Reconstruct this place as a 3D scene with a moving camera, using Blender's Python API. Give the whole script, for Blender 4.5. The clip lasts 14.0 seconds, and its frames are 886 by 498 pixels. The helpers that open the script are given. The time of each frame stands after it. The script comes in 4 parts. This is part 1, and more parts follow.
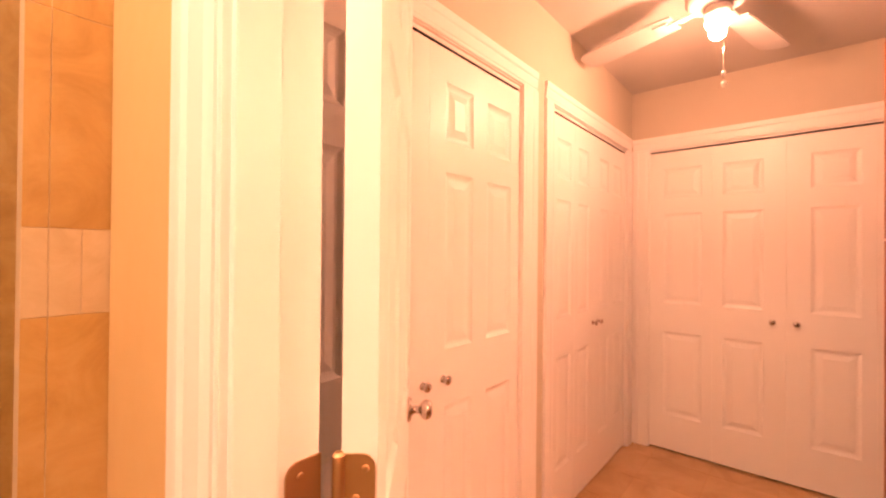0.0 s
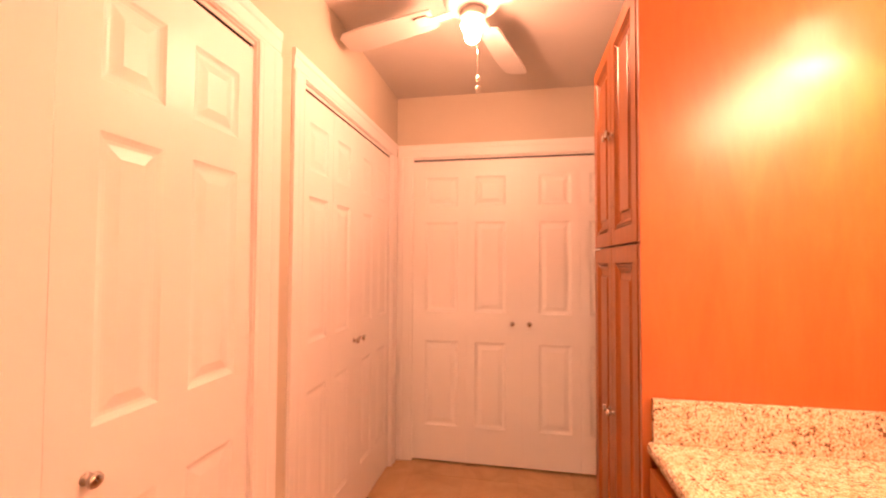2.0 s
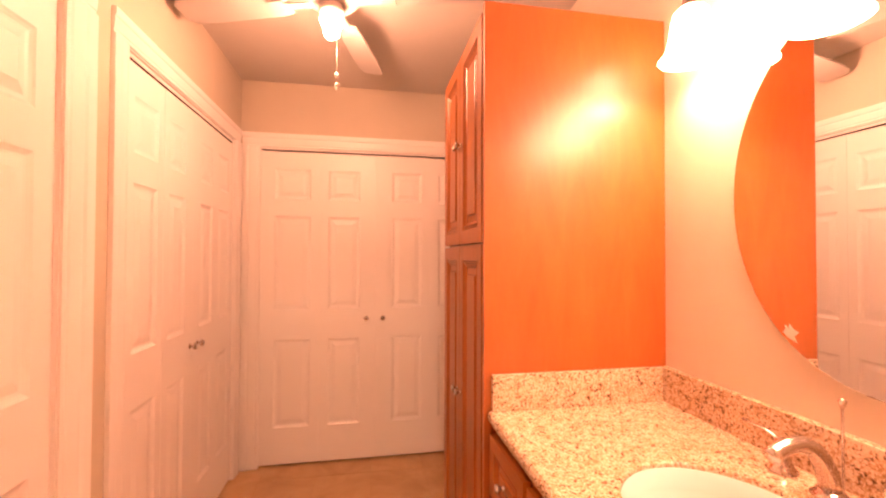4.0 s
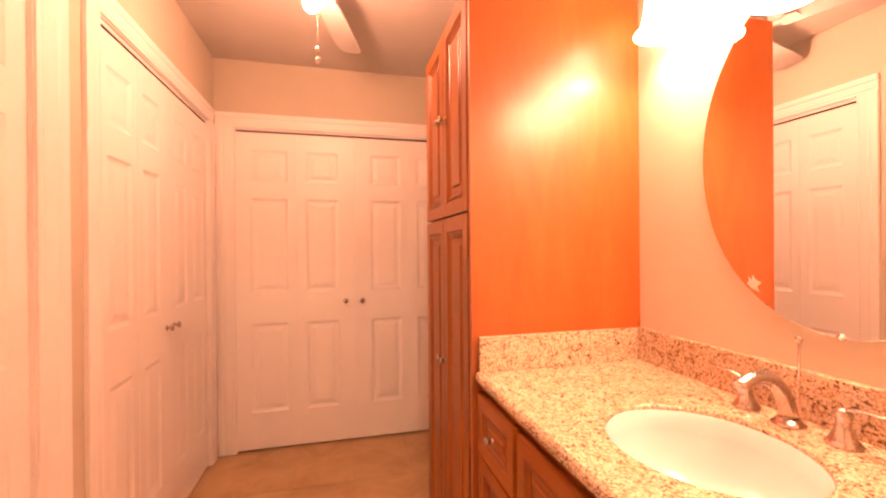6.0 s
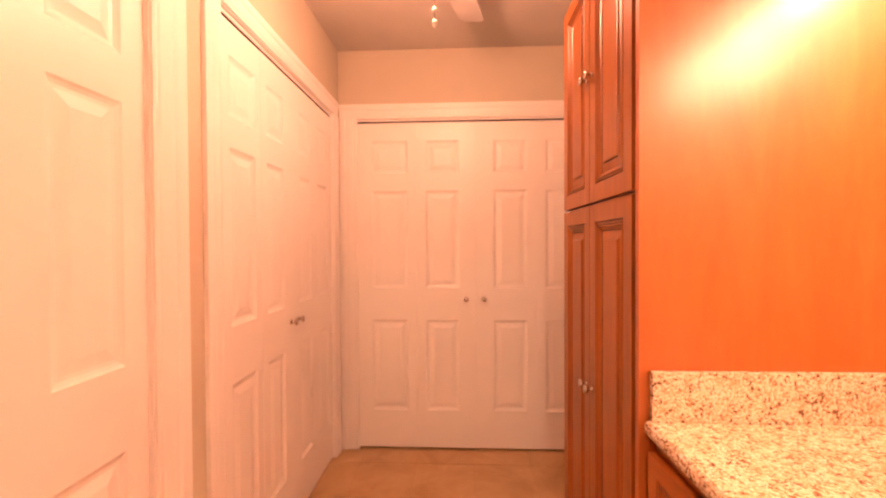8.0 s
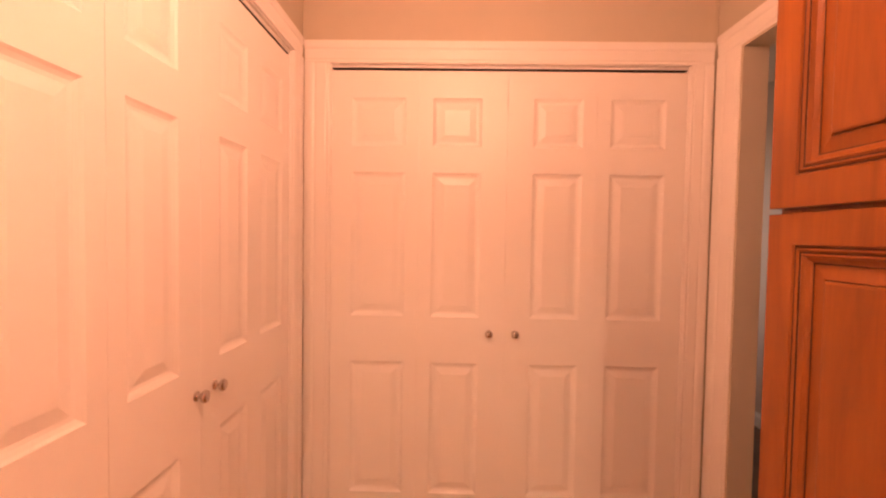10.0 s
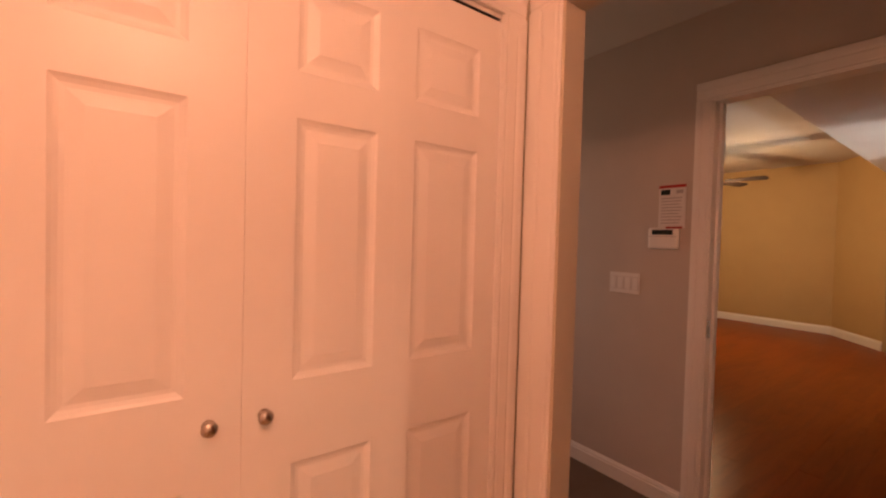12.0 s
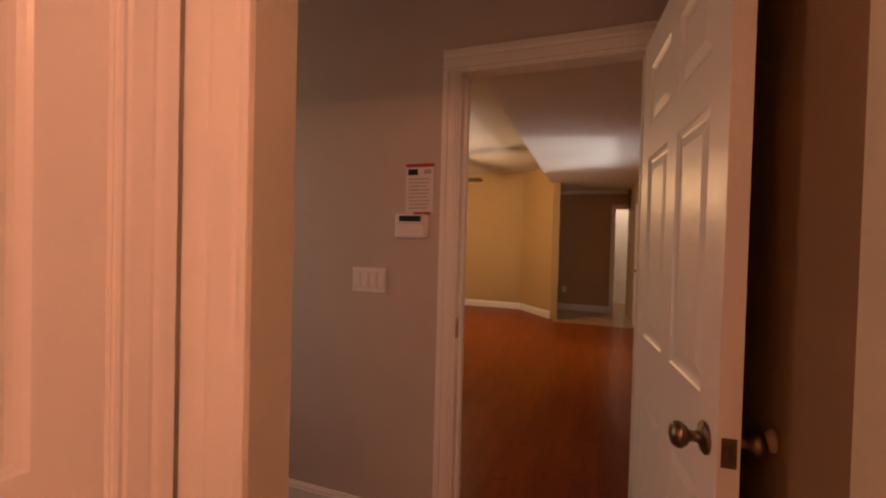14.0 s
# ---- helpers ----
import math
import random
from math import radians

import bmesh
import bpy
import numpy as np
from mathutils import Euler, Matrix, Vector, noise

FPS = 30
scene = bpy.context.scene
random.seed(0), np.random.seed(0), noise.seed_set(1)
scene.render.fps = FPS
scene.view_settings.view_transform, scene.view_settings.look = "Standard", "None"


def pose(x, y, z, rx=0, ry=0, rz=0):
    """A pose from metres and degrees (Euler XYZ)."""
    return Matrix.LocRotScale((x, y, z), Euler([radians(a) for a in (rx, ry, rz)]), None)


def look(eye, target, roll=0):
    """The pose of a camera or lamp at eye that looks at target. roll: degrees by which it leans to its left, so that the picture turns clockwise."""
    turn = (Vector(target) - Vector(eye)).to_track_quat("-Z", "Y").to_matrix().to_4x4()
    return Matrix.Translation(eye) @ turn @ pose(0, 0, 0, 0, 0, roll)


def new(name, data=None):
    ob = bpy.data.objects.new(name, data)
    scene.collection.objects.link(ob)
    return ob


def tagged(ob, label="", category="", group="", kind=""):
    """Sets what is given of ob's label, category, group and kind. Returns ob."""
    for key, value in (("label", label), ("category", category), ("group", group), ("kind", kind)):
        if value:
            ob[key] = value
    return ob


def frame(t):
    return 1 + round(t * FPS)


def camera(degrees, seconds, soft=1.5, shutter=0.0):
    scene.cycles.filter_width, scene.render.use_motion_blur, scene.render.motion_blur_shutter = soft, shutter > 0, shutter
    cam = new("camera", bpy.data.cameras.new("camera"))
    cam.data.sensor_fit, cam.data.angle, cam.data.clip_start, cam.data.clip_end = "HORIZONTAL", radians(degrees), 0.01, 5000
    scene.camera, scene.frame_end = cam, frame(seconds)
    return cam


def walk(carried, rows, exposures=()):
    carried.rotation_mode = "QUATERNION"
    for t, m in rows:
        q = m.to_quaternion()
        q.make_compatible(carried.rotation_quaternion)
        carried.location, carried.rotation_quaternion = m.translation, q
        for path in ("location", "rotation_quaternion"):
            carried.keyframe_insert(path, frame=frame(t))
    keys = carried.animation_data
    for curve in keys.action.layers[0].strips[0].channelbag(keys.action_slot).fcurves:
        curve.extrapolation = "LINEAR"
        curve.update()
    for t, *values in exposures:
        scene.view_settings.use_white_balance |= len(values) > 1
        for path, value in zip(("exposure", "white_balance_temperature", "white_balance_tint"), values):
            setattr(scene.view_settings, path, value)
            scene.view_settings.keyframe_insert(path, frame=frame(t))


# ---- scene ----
# camera and walk
cam = camera(94.0, 14.0, soft=2.2)
PATH = [
    (0, (0.505, -0.085, 1.339), (-0.796, 1.434, 1.353), 0.5),
    (0.5, (0.472, 0.017, 1.34), (-0.596, 1.708, 1.357), 0.5),
    (1, (0.463, 0.184, 1.329), (-0.388, 1.993, 1.374), 0.4),
    (1.5, (0.458, 0.262, 1.336), (-0.157, 2.164, 1.39), 0.2),
    (2, (0.443, 0.291, 1.344), (0.079, 2.257, 1.405), 0.3),
    (2.5, (0.446, 0.297, 1.348), (0.3, 2.291, 1.413), 0.5),
    (3, (0.438, 0.279, 1.354), (0.488, 2.277, 1.418), 0.6),
    (3.5, (0.428, 0.257, 1.359), (0.641, 2.245, 1.408), 0.4),
    (4, (0.408, 0.231, 1.357), (0.764, 2.199, 1.39), 0.2),
    (4.2, (0.404, 0.227, 1.347), (0.799, 2.187, 1.384), 0.2),
    (6.3, (0.348, 0.206, 1.281), (0.833, 2.147, 1.264), -0.4),
    (6.5, (0.342, 0.204, 1.283), (0.794, 2.152, 1.255), -0.3),
    (7, (0.352, 0.208, 1.277), (0.636, 2.188, 1.244), 0.1),
    (7.5, (0.366, 0.307, 1.276), (0.464, 2.305, 1.252), 0.1),
    (8, (0.369, 0.497, 1.286), (0.279, 2.495, 1.258), -0.3),
    (8.5, (0.359, 0.666, 1.301), (0.134, 2.653, 1.267), -0.5),
    (8.7, (0.337, 0.73, 1.302), (0.095, 2.715, 1.275), -0.4),
    (10.8, (0.198, 1.671, 1.368), (0.523, 3.643, 1.293), 1.6),
    (11, (0.192, 1.743, 1.35), (0.644, 3.69, 1.298), 1.5),
    (11.5, (0.202, 1.946, 1.324), (1.059, 3.753, 1.304), 1.3),
    (12, (0.282, 2.083, 1.342), (1.459, 3.699, 1.296), 1.6),
    (12.5, (0.41, 2.227, 1.318), (1.855, 3.61, 1.3), 1.3),
    (13, (0.503, 2.271, 1.316), (2.143, 3.416, 1.301), 1.1),
    (13.5, (0.66, 2.343, 1.314), (2.451, 3.232, 1.293), 1.0),
    (14, (0.795, 2.39, 1.311), (2.676, 3.068, 1.278), 1.5),
]
EXPOSURES = [(0.0, 0.47), (3.0, 0.42), (8.7, 0.42), (10.8, 0.24), (14.0, 0.06)]
walk(cam, [(t, look(eye, target, roll)) for t, eye, target, roll in PATH], EXPOSURES)

# world and lamps
world = bpy.data.worlds.new("world")
scene.world = world
world.use_nodes = True
wn = world.node_tree
sky = wn.nodes.new("ShaderNodeTexSky")
sky.sky_type = "NISHITA"
sky.sun_disc = False
sky.sun_elevation = radians(40)
sky.sun_rotation = radians(150)
wn.links.new(sky.outputs[0], wn.nodes["Background"].inputs[0])
wn.nodes["Background"].inputs[1].default_value = 0.1
WARM = (1.0, 0.397, 0.235)
VANITY_GLOW, FAN_GLOW = 33.0, 175.0
VANITY_WATT, FAN_WATT = 6.8, 19.8
# watts of the fill lamp added at the hall's unseen end
HALL_FILL = 5.2


def lamp(name, kind, where, watt, colour, radius=0.03, aim=None, size=None):
    data = bpy.data.lights.new(name, kind)
    data.energy, data.color = watt, colour
    if kind == "AREA":
        data.shape, data.size, data.size_y = "RECTANGLE", size[0], size[1]
    else:
        data.shadow_soft_size = radius
    ob = new(name, data)
    ob.matrix_world = look(where, aim) if aim else pose(*where)
    return ob


# ---- materials ----
def material(name, colour, rough=0.5, metal=0.0, spec=0.5, coat=0.0):
    m = bpy.data.materials.new(name)
    m.use_nodes = True
    b = m.node_tree.nodes["Principled BSDF"]
    b.inputs["Base Color"].default_value = (*colour, 1)
    b.inputs["Roughness"].default_value = rough
    b.inputs["Metallic"].default_value = metal
    b.inputs["Specular IOR Level"].default_value = spec
    b.inputs["Coat Weight"].default_value = coat
    b.inputs["Coat Roughness"].default_value = 0.22
    return m, m.node_tree, b


def coords(nt, scale=(1, 1, 1)):
    tc = nt.nodes.new("ShaderNodeNewGeometry")
    mp = nt.nodes.new("ShaderNodeMapping")
    mp.inputs["Scale"].default_value = scale
    nt.links.new(tc.outputs["Position"], mp.inputs["Vector"])
    return mp.outputs[0]


def tex_noise(nt, vec, scale, detail=4, rough=0.5, distort=0.0):
    n = nt.nodes.new("ShaderNodeTexNoise")
    n.inputs["Scale"].default_value, n.inputs["Detail"].default_value = scale, detail
    n.inputs["Roughness"].default_value, n.inputs["Distortion"].default_value = rough, distort
    nt.links.new(vec, n.inputs["Vector"])
    return n.outputs["Fac"]


def ramp(nt, fac, stops):
    r = nt.nodes.new("ShaderNodeValToRGB")
    while len(r.color_ramp.elements) < len(stops):
        r.color_ramp.elements.new(0.5)
    for e, (p, c) in zip(r.color_ramp.elements, stops):
        e.position, e.color = p, (*c, 1) if len(c) == 3 else c
    nt.links.new(fac, r.inputs[0])
    return r.outputs[0]


def mix(nt, fac, a, b, mode="MIX"):
    n = nt.nodes.new("ShaderNodeMix")
    n.data_type, n.blend_type = "RGBA", mode
    for sock, v in ((n.inputs[0], fac), (n.inputs[6], a), (n.inputs[7], b)):
        if hasattr(v, "links"):
            nt.links.new(v, sock)
        elif isinstance(v, tuple):
            sock.default_value = (*v, 1)
        else:
            sock.default_value = v
    return n.outputs[2]


def bump(nt, b, height, strength, distance=0.002):
    n = nt.nodes.new("ShaderNodeBump")
    n.inputs["Strength"].default_value, n.inputs["Distance"].default_value = strength, distance
    nt.links.new(height, n.inputs["Height"])
    nt.links.new(n.outputs[0], b.inputs["Normal"])


def painted(name, colour, rough, grain=300, strength=0.15, var=0.06, spec=0.5):
    m, nt, b = material(name, colour, rough, spec=spec)
    v = coords(nt)
    big = tex_noise(nt, v, 1.7, 5, 0.6)
    lo = tuple(c * (1 - var) for c in colour)
    hi = tuple(min(1, c * (1 + var)) for c in colour)
    nt.links.new(ramp(nt, big, [(0.3, lo), (0.7, hi)]), b.inputs["Base Color"])
    fine = tex_noise(nt, v, grain, 3, 0.6)
    bump(nt, b, fine, strength, 0.001)
    rr = ramp(nt, tex_noise(nt, v, 30, 4), [(0.3, (rough * 0.95,) * 3), (0.7, (min(1, rough * 1.05),) * 3)])
    nt.links.new(rr, b.inputs["Roughness"])
    return m


WHITE = painted("white_gloss_paint", (0.87, 0.86, 0.83), 0.37, 220, 0.06, 0.012)
TRIM = painted("white_trim_paint", (0.85, 0.84, 0.81), 0.36, 200, 0.06, 0.012)
WALL = painted("beige_wall_paint", (0.57, 0.525, 0.42), 0.75, 260, 0.3, 0.04)
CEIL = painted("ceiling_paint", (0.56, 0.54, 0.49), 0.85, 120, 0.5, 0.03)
GREY = painted("grey_wall_paint", (0.57, 0.515, 0.465), 0.5, 260, 0.3, 0.05)
YELLOW = painted("yellow_wall_paint", (0.50, 0.355, 0.165), 0.7, 260, 0.25, 0.04)
BROWN = painted("brown_wall_paint", (0.44, 0.29, 0.16), 0.7, 260, 0.25, 0.04)
# dark colour carries the shade behind the open hall door
SHADED_WALL = painted("shaded_wall_paint", (0.27, 0.165, 0.085), 0.7, 260, 0.25, 0.06)
TAN = painted("tan_wall_paint", (0.66, 0.43, 0.20), 0.7, 260, 0.25, 0.04)
# lighter copy of the ceiling paint, the passage's extra light put into its colour
CEIL_LIT = painted("ceiling_paint_lit", (0.76, 0.73, 0.69), 0.85, 120, 0.5, 0.03)
# near black for the shade in the gap over the folding doors
GAP_SHADE = material("closet_gap_shade", (0.03, 0.025, 0.02), 0.9)[0]


def wood(name, dark, mid, light, stretch, rough=0.3, coat=0.4):
    m, nt, b = material(name, mid, rough, coat=coat)
    v = coords(nt, stretch)
    wave = tex_noise(nt, v, 5.0, 6, 0.62, 1.2)
    fine = tex_noise(nt, v, 38.0, 4, 0.6, 0.4)
    base = ramp(nt, wave, [(0.25, dark), (0.5, mid), (0.78, light)])
    streak = ramp(nt, fine, [(0.3, (0.8, 0.78, 0.75)), (0.65, (1, 1, 1))])
    col = mix(nt, 0.4, base, streak, "MULTIPLY")
    rnd = nt.nodes.new("ShaderNodeObjectInfo")
    tone = ramp(nt, rnd.outputs["Random"], [(0.0, (0.82, 0.82, 0.82)), (1.0, (1, 1, 1))])
    nt.links.new(mix(nt, 1.0, col, tone, "MULTIPLY"), b.inputs["Base Color"])
    bump(nt, b, fine, 0.12, 0.001)
    return m


CHERRY = wood("cherry_wood", (0.20, 0.055, 0.006), (0.30, 0.086, 0.009), (0.38, 0.115, 0.013), (4, 4, 0.4), 0.38, 0.08)
# brighter than the doors' cherry, strong light on the side put into the colour
CHERRY_SIDE_LIT = wood("cherry_veneer_lit", (0.34, 0.088, 0.014), (0.40, 0.107, 0.018), (0.46, 0.130, 0.025), (1.5, 1.5, 0.35), 0.40, 0.5)
CHERRY_H = wood("cherry_wood_across", (0.20, 0.055, 0.006), (0.30, 0.086, 0.009), (0.38, 0.115, 0.013), (4, 0.4, 4), 0.38, 0.08)
# cherry darkened to stand for the shadow gap at the tall cabinet
SHADOW_CHERRY = wood("shadow_cherry", (0.06, 0.014, 0.004), (0.09, 0.022, 0.006), (0.12, 0.03, 0.008), (4, 4, 0.4))
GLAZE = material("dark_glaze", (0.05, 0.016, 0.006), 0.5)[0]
PLANK = wood("red_brown_floor_board", (0.20, 0.040, 0.0045), (0.25, 0.051, 0.0055), (0.30, 0.064, 0.007), (0.35, 2.5, 2.5), 0.28, 0.0)

for link in list(PLANK.node_tree.links):
    if link.to_socket.name == "Normal" and link.to_node.type == "BSDF_PRINCIPLED":
        PLANK.node_tree.links.remove(link)
PLANK.node_tree.nodes["Principled BSDF"].inputs["Specular IOR Level"].default_value = 0.05


def granite():
    m, nt, b = material("speckled_granite", (0.6, 0.45, 0.3), 0.2, coat=0.2)
    v = coords(nt)
    cloud = ramp(nt, tex_noise(nt, v, 30, 6, 0.7), [(0.32, (0.43, 0.30, 0.17)), (0.5, (0.55, 0.43, 0.28)), (0.68, (0.66, 0.55, 0.41))])

    def chips(scale, channel, lo, hi):
        vo = nt.nodes.new("ShaderNodeTexVoronoi")
        vo.inputs["Scale"].default_value = scale
        warp = nt.nodes.new("ShaderNodeMix")
        warp.data_type = "VECTOR"
        warp.inputs[0].default_value = 0.006
        wob = nt.nodes.new("ShaderNodeTexNoise")
        wob.inputs["Scale"].default_value = scale * 1.3
        nt.links.new(v, wob.inputs["Vector"])
        nt.links.new(v, warp.inputs[4])
        nt.links.new(wob.outputs["Color"], warp.inputs[5])
        nt.links.new(warp.outputs[1], vo.inputs["Vector"])
        sep = nt.nodes.new("ShaderNodeSeparateColor")
        nt.links.new(vo.outputs["Color"], sep.inputs[0])
        return ramp(nt, sep.outputs[channel], [(lo, (0, 0, 0)), (hi, (1, 1, 1))])

    c = mix(nt, chips(300, 0, 0.62, 0.70), cloud, (0.70, 0.60, 0.46))
    c = mix(nt, chips(250, 1, 0.80, 0.84), c, (0.36, 0.22, 0.12))
    patch = ramp(nt, tex_noise(nt, v, 55, 4, 0.7), [(0.44, (0, 0, 0)), (0.54, (1, 1, 1))])
    c = mix(nt, mix(nt, 1.0, chips(210, 2, 0.72, 0.76), patch, "MULTIPLY"), c, (0.13, 0.08, 0.045))
    nt.links.new(c, b.inputs["Base Color"])
    return m


def stone_tile(name, lo, mid, hi, rough, scale=5):
    m, nt, b = material(name, mid, rough)
    v = coords(nt)
    c = ramp(nt, tex_noise(nt, v, scale, 7, 0.65, 0.8), [(0.3, lo), (0.52, mid), (0.75, hi)])
    rnd = nt.nodes.new("ShaderNodeObjectInfo")
    tone = ramp(nt, rnd.outputs["Random"], [(0.0, (0.88, 0.88, 0.88)), (1.0, (1, 1, 1))])
    nt.links.new(mix(nt, 1.0, c, tone, "MULTIPLY"), b.inputs["Base Color"])
    bump(nt, b, tex_noise(nt, v, 60, 4), 0.2, 0.001)
    return m


GRANITE = granite()
FLOOR_TILE = stone_tile("beige_floor_tile", (0.42, 0.265, 0.125), (0.53, 0.345, 0.175), (0.61, 0.42, 0.23), 0.42, 3.5)
SHOWER_TILE = stone_tile("tan_stone_tile", (0.40, 0.20, 0.055), (0.52, 0.29, 0.09), (0.60, 0.36, 0.14), 0.35, 9)
BAND_TILE = stone_tile("pale_accent_tile", (0.50, 0.33, 0.18), (0.58, 0.40, 0.23), (0.64, 0.46, 0.28), 0.35, 12)
GROUT = painted("grout", (0.48, 0.315, 0.16), 0.9, 400, 0.4)
PALE_GROUT = painted("pale_grout", (0.56, 0.42, 0.27), 0.85, 400, 0.3)
CARPET = painted("brown_carpet", (0.16, 0.12, 0.09), 0.95, 900, 1.0, 0.15, 0.1)
HALL_TILE = stone_tile("hall_floor_tile", (0.34, 0.22, 0.10), (0.43, 0.28, 0.14), (0.50, 0.34, 0.18), 0.3)


def metal(name, colour, rough):
    m, nt, b = material(name, colour, rough, 1.0)
    v = coords(nt)
    rr = ramp(nt, tex_noise(nt, v, 400, 2), [(0.3, (rough * 0.93,) * 3), (0.7, (rough * 1.07,) * 3)])
    nt.links.new(rr, b.inputs["Roughness"])
    return m


NICKEL = metal("brushed_nickel", (0.56, 0.51, 0.46), 0.26)
BRONZE = metal("antique_brass", (0.24, 0.18, 0.12), 0.32)
HINGE = metal("aged_brass", (0.56, 0.36, 0.19), 0.42)
CHROME = metal("polished_chrome", (0.8, 0.78, 0.75), 0.08)
PORCELAIN = material("white_porcelain", (0.76, 0.70, 0.70), 0.12, coat=0.4)[0]
PLASTIC = material("white_plastic", (0.84, 0.83, 0.81), 0.4)[0]
SCREEN = material("dark_display", (0.02, 0.03, 0.03), 0.2)[0]
PAPER = material("white_paper", (0.72, 0.70, 0.68), 0.7)[0]
RED = material("red_print", (0.40, 0.03, 0.03), 0.6)[0]
INK = material("grey_print", (0.42, 0.39, 0.39), 0.7)[0]
FAN_DARK = wood("dark_blade_wood", (0.012, 0.006, 0.004), (0.02, 0.01, 0.006), (0.03, 0.014, 0.008), (3, 3, 3), 0.6, 0.0)
FAN_WHITE = painted("white_fan_blade", (0.50, 0.485, 0.455), 0.45, 200, 0.05, 0.02)
MIRROR = material("mirror_silver", (0.88, 0.88, 0.88), 0.0, 1.0)[0]
WINDOW_GLASS = material("window_glass", (1, 1, 1), 0.0)[0]
WINDOW_GLASS.node_tree.nodes["Principled BSDF"].inputs["Transmission Weight"].default_value = 1.0


def glowing(name, colour, strength):
    m, nt, b = material(name, (0.8, 0.8, 0.78), 0.3)
    b.inputs["Emission Color"].default_value = (*colour, 1)
    b.inputs["Emission Strength"].default_value = strength
    return m


SHADE_GLASS = glowing("lit_frosted_glass", WARM, VANITY_GLOW)
FAN_GLASS = glowing("lit_fan_glass", WARM, FAN_GLOW)
SHOWER_WARM = (1.0, 0.60, 0.39)
SHOWER_GLASS = glowing("lit_shower_glass", SHOWER_WARM, 12.0)
LIVING_GLASS = glowing("lit_living_fan_glass", (1.0, 0.62, 0.3), 30.0)


# ---- mesh helpers ----
def mesh_of(bm, name, mat):
    bmesh.ops.recalc_face_normals(bm, faces=bm.faces)
    me = bpy.data.meshes.new(name)
    bm.to_mesh(me)
    bm.free()
    for m in mat if isinstance(mat, (list, tuple)) else [mat]:
        me.materials.append(m)
    return me


def smooth(me):
    for p in me.polygons:
        p.use_smooth = True
    return me


def part(name, bm, mat, parent=None, label="", round_=False):
    me = mesh_of(bm, name, mat) if isinstance(bm, bmesh.types.BMesh) else bm
    if round_:
        smooth(me)
    ob = new(name, me)
    if parent:
        ob.parent = parent
    if label:
        ob["label"] = label
    return ob


def thing(name, label, category, group="", m=None):
    ob = tagged(new(name), label, category, group)
    ob.empty_display_size = 0.05
    if m is not None:
        ob.matrix_basis = m
    return ob


def box(x0, y0, z0, x1, y1, z1, bevel=0.0, bm=None):
    bm = bm or bmesh.new()
    v = [bm.verts.new((x, y, z)) for x in (x0, x1) for y in (y0, y1) for z in (z0, z1)]
    fs = [(0, 1, 3, 2), (4, 6, 7, 5), (0, 4, 5, 1), (2, 3, 7, 6), (0, 2, 6, 4), (1, 5, 7, 3)]
    new_faces = [bm.faces.new([v[i] for i in f]) for f in fs]
    if bevel:
        edges = {e for f in new_faces for e in f.edges}
        bmesh.ops.bevel(bm, geom=list(edges), offset=bevel, segments=2, affect="EDGES", profile=0.6)
    return bm


def turned(profile, n=24, m=None, bm=None):
    """A body of revolution about z from (radius, height) pairs."""
    bm = bm or bmesh.new()
    rings = []
    for r, z in profile:
        if r < 1e-6:
            rings.append([bm.verts.new((0, 0, z))])
        else:
            rings.append([bm.verts.new((r * math.cos(2 * math.pi * i / n), r * math.sin(2 * math.pi * i / n), z)) for i in range(n)])
    for a, b in zip(rings, rings[1:]):
        for i in range(n):
            j = (i + 1) % n
            q = [a[i % len(a)], a[j % len(a)], b[j % len(b)], b[i % len(b)]]
            q = [v for k, v in enumerate(q) if v not in q[:k]]
            if len(q) > 2:
                bm.faces.new(q)
    if m is not None:
        vs = [v for r in rings for v in r]
        bmesh.ops.transform(bm, matrix=m, verts=vs)
    return bm


def tube(points, radii, n=12, bm=None, squash=1.0):
    """A tube through points, closed at both ends."""
    bm = bm or bmesh.new()
    pts = [Vector(p) for p in points]
    rings = []
    up = Vector((0, 0, 1))
    for i, p in enumerate(pts):
        d = (pts[min(i + 1, len(pts) - 1)] - pts[max(i - 1, 0)]).normalized()
        side = d.cross(up)
        side = side.normalized() if side.length > 0.05 else Vector((0, 1, 0))
        nrm = side.cross(d).normalized()
        r = radii[i] if isinstance(radii, (list, tuple)) else radii
        rings.append([bm.verts.new(p + side * r * math.cos(2 * math.pi * k / n) + nrm * r * squash * math.sin(2 * math.pi * k / n)) for k in range(n)])
    for a, b in zip(rings, rings[1:]):
        for k in range(n):
            bm.faces.new([a[k], a[(k + 1) % n], b[(k + 1) % n], b[k]])
    bm.faces.new(rings[0])
    bm.faces.new(rings[-1][::-1])
    return bm


def rect_steps(bm, y_face, sign, x0, z0, x1, z1, steps):
    """A moulded panel in a face at y: nested rectangles of (inset, depth); returns the outer corners."""
    loops = []
    for inset, depth in steps:
        y = y_face + sign * depth
        loops.append([bm.verts.new(p) for p in ((x0 + inset, y, z0 + inset), (x1 - inset, y, z0 + inset), (x1 - inset, y, z1 - inset), (x0 + inset, y, z1 - inset))])
    for a, b in zip(loops, loops[1:]):
        for i in range(4):
            bm.faces.new([a[i], a[(i + 1) % 4], b[(i + 1) % 4], b[i]])
    bm.faces.new(loops[-1])


DOOR_STEPS = [(0, 0), (0.006, 0.004), (0.014, 0.0075), (0.022, 0.0085), (0.028, 0.0075), (0.05, 0.0025), (0.054, 0.0025)]
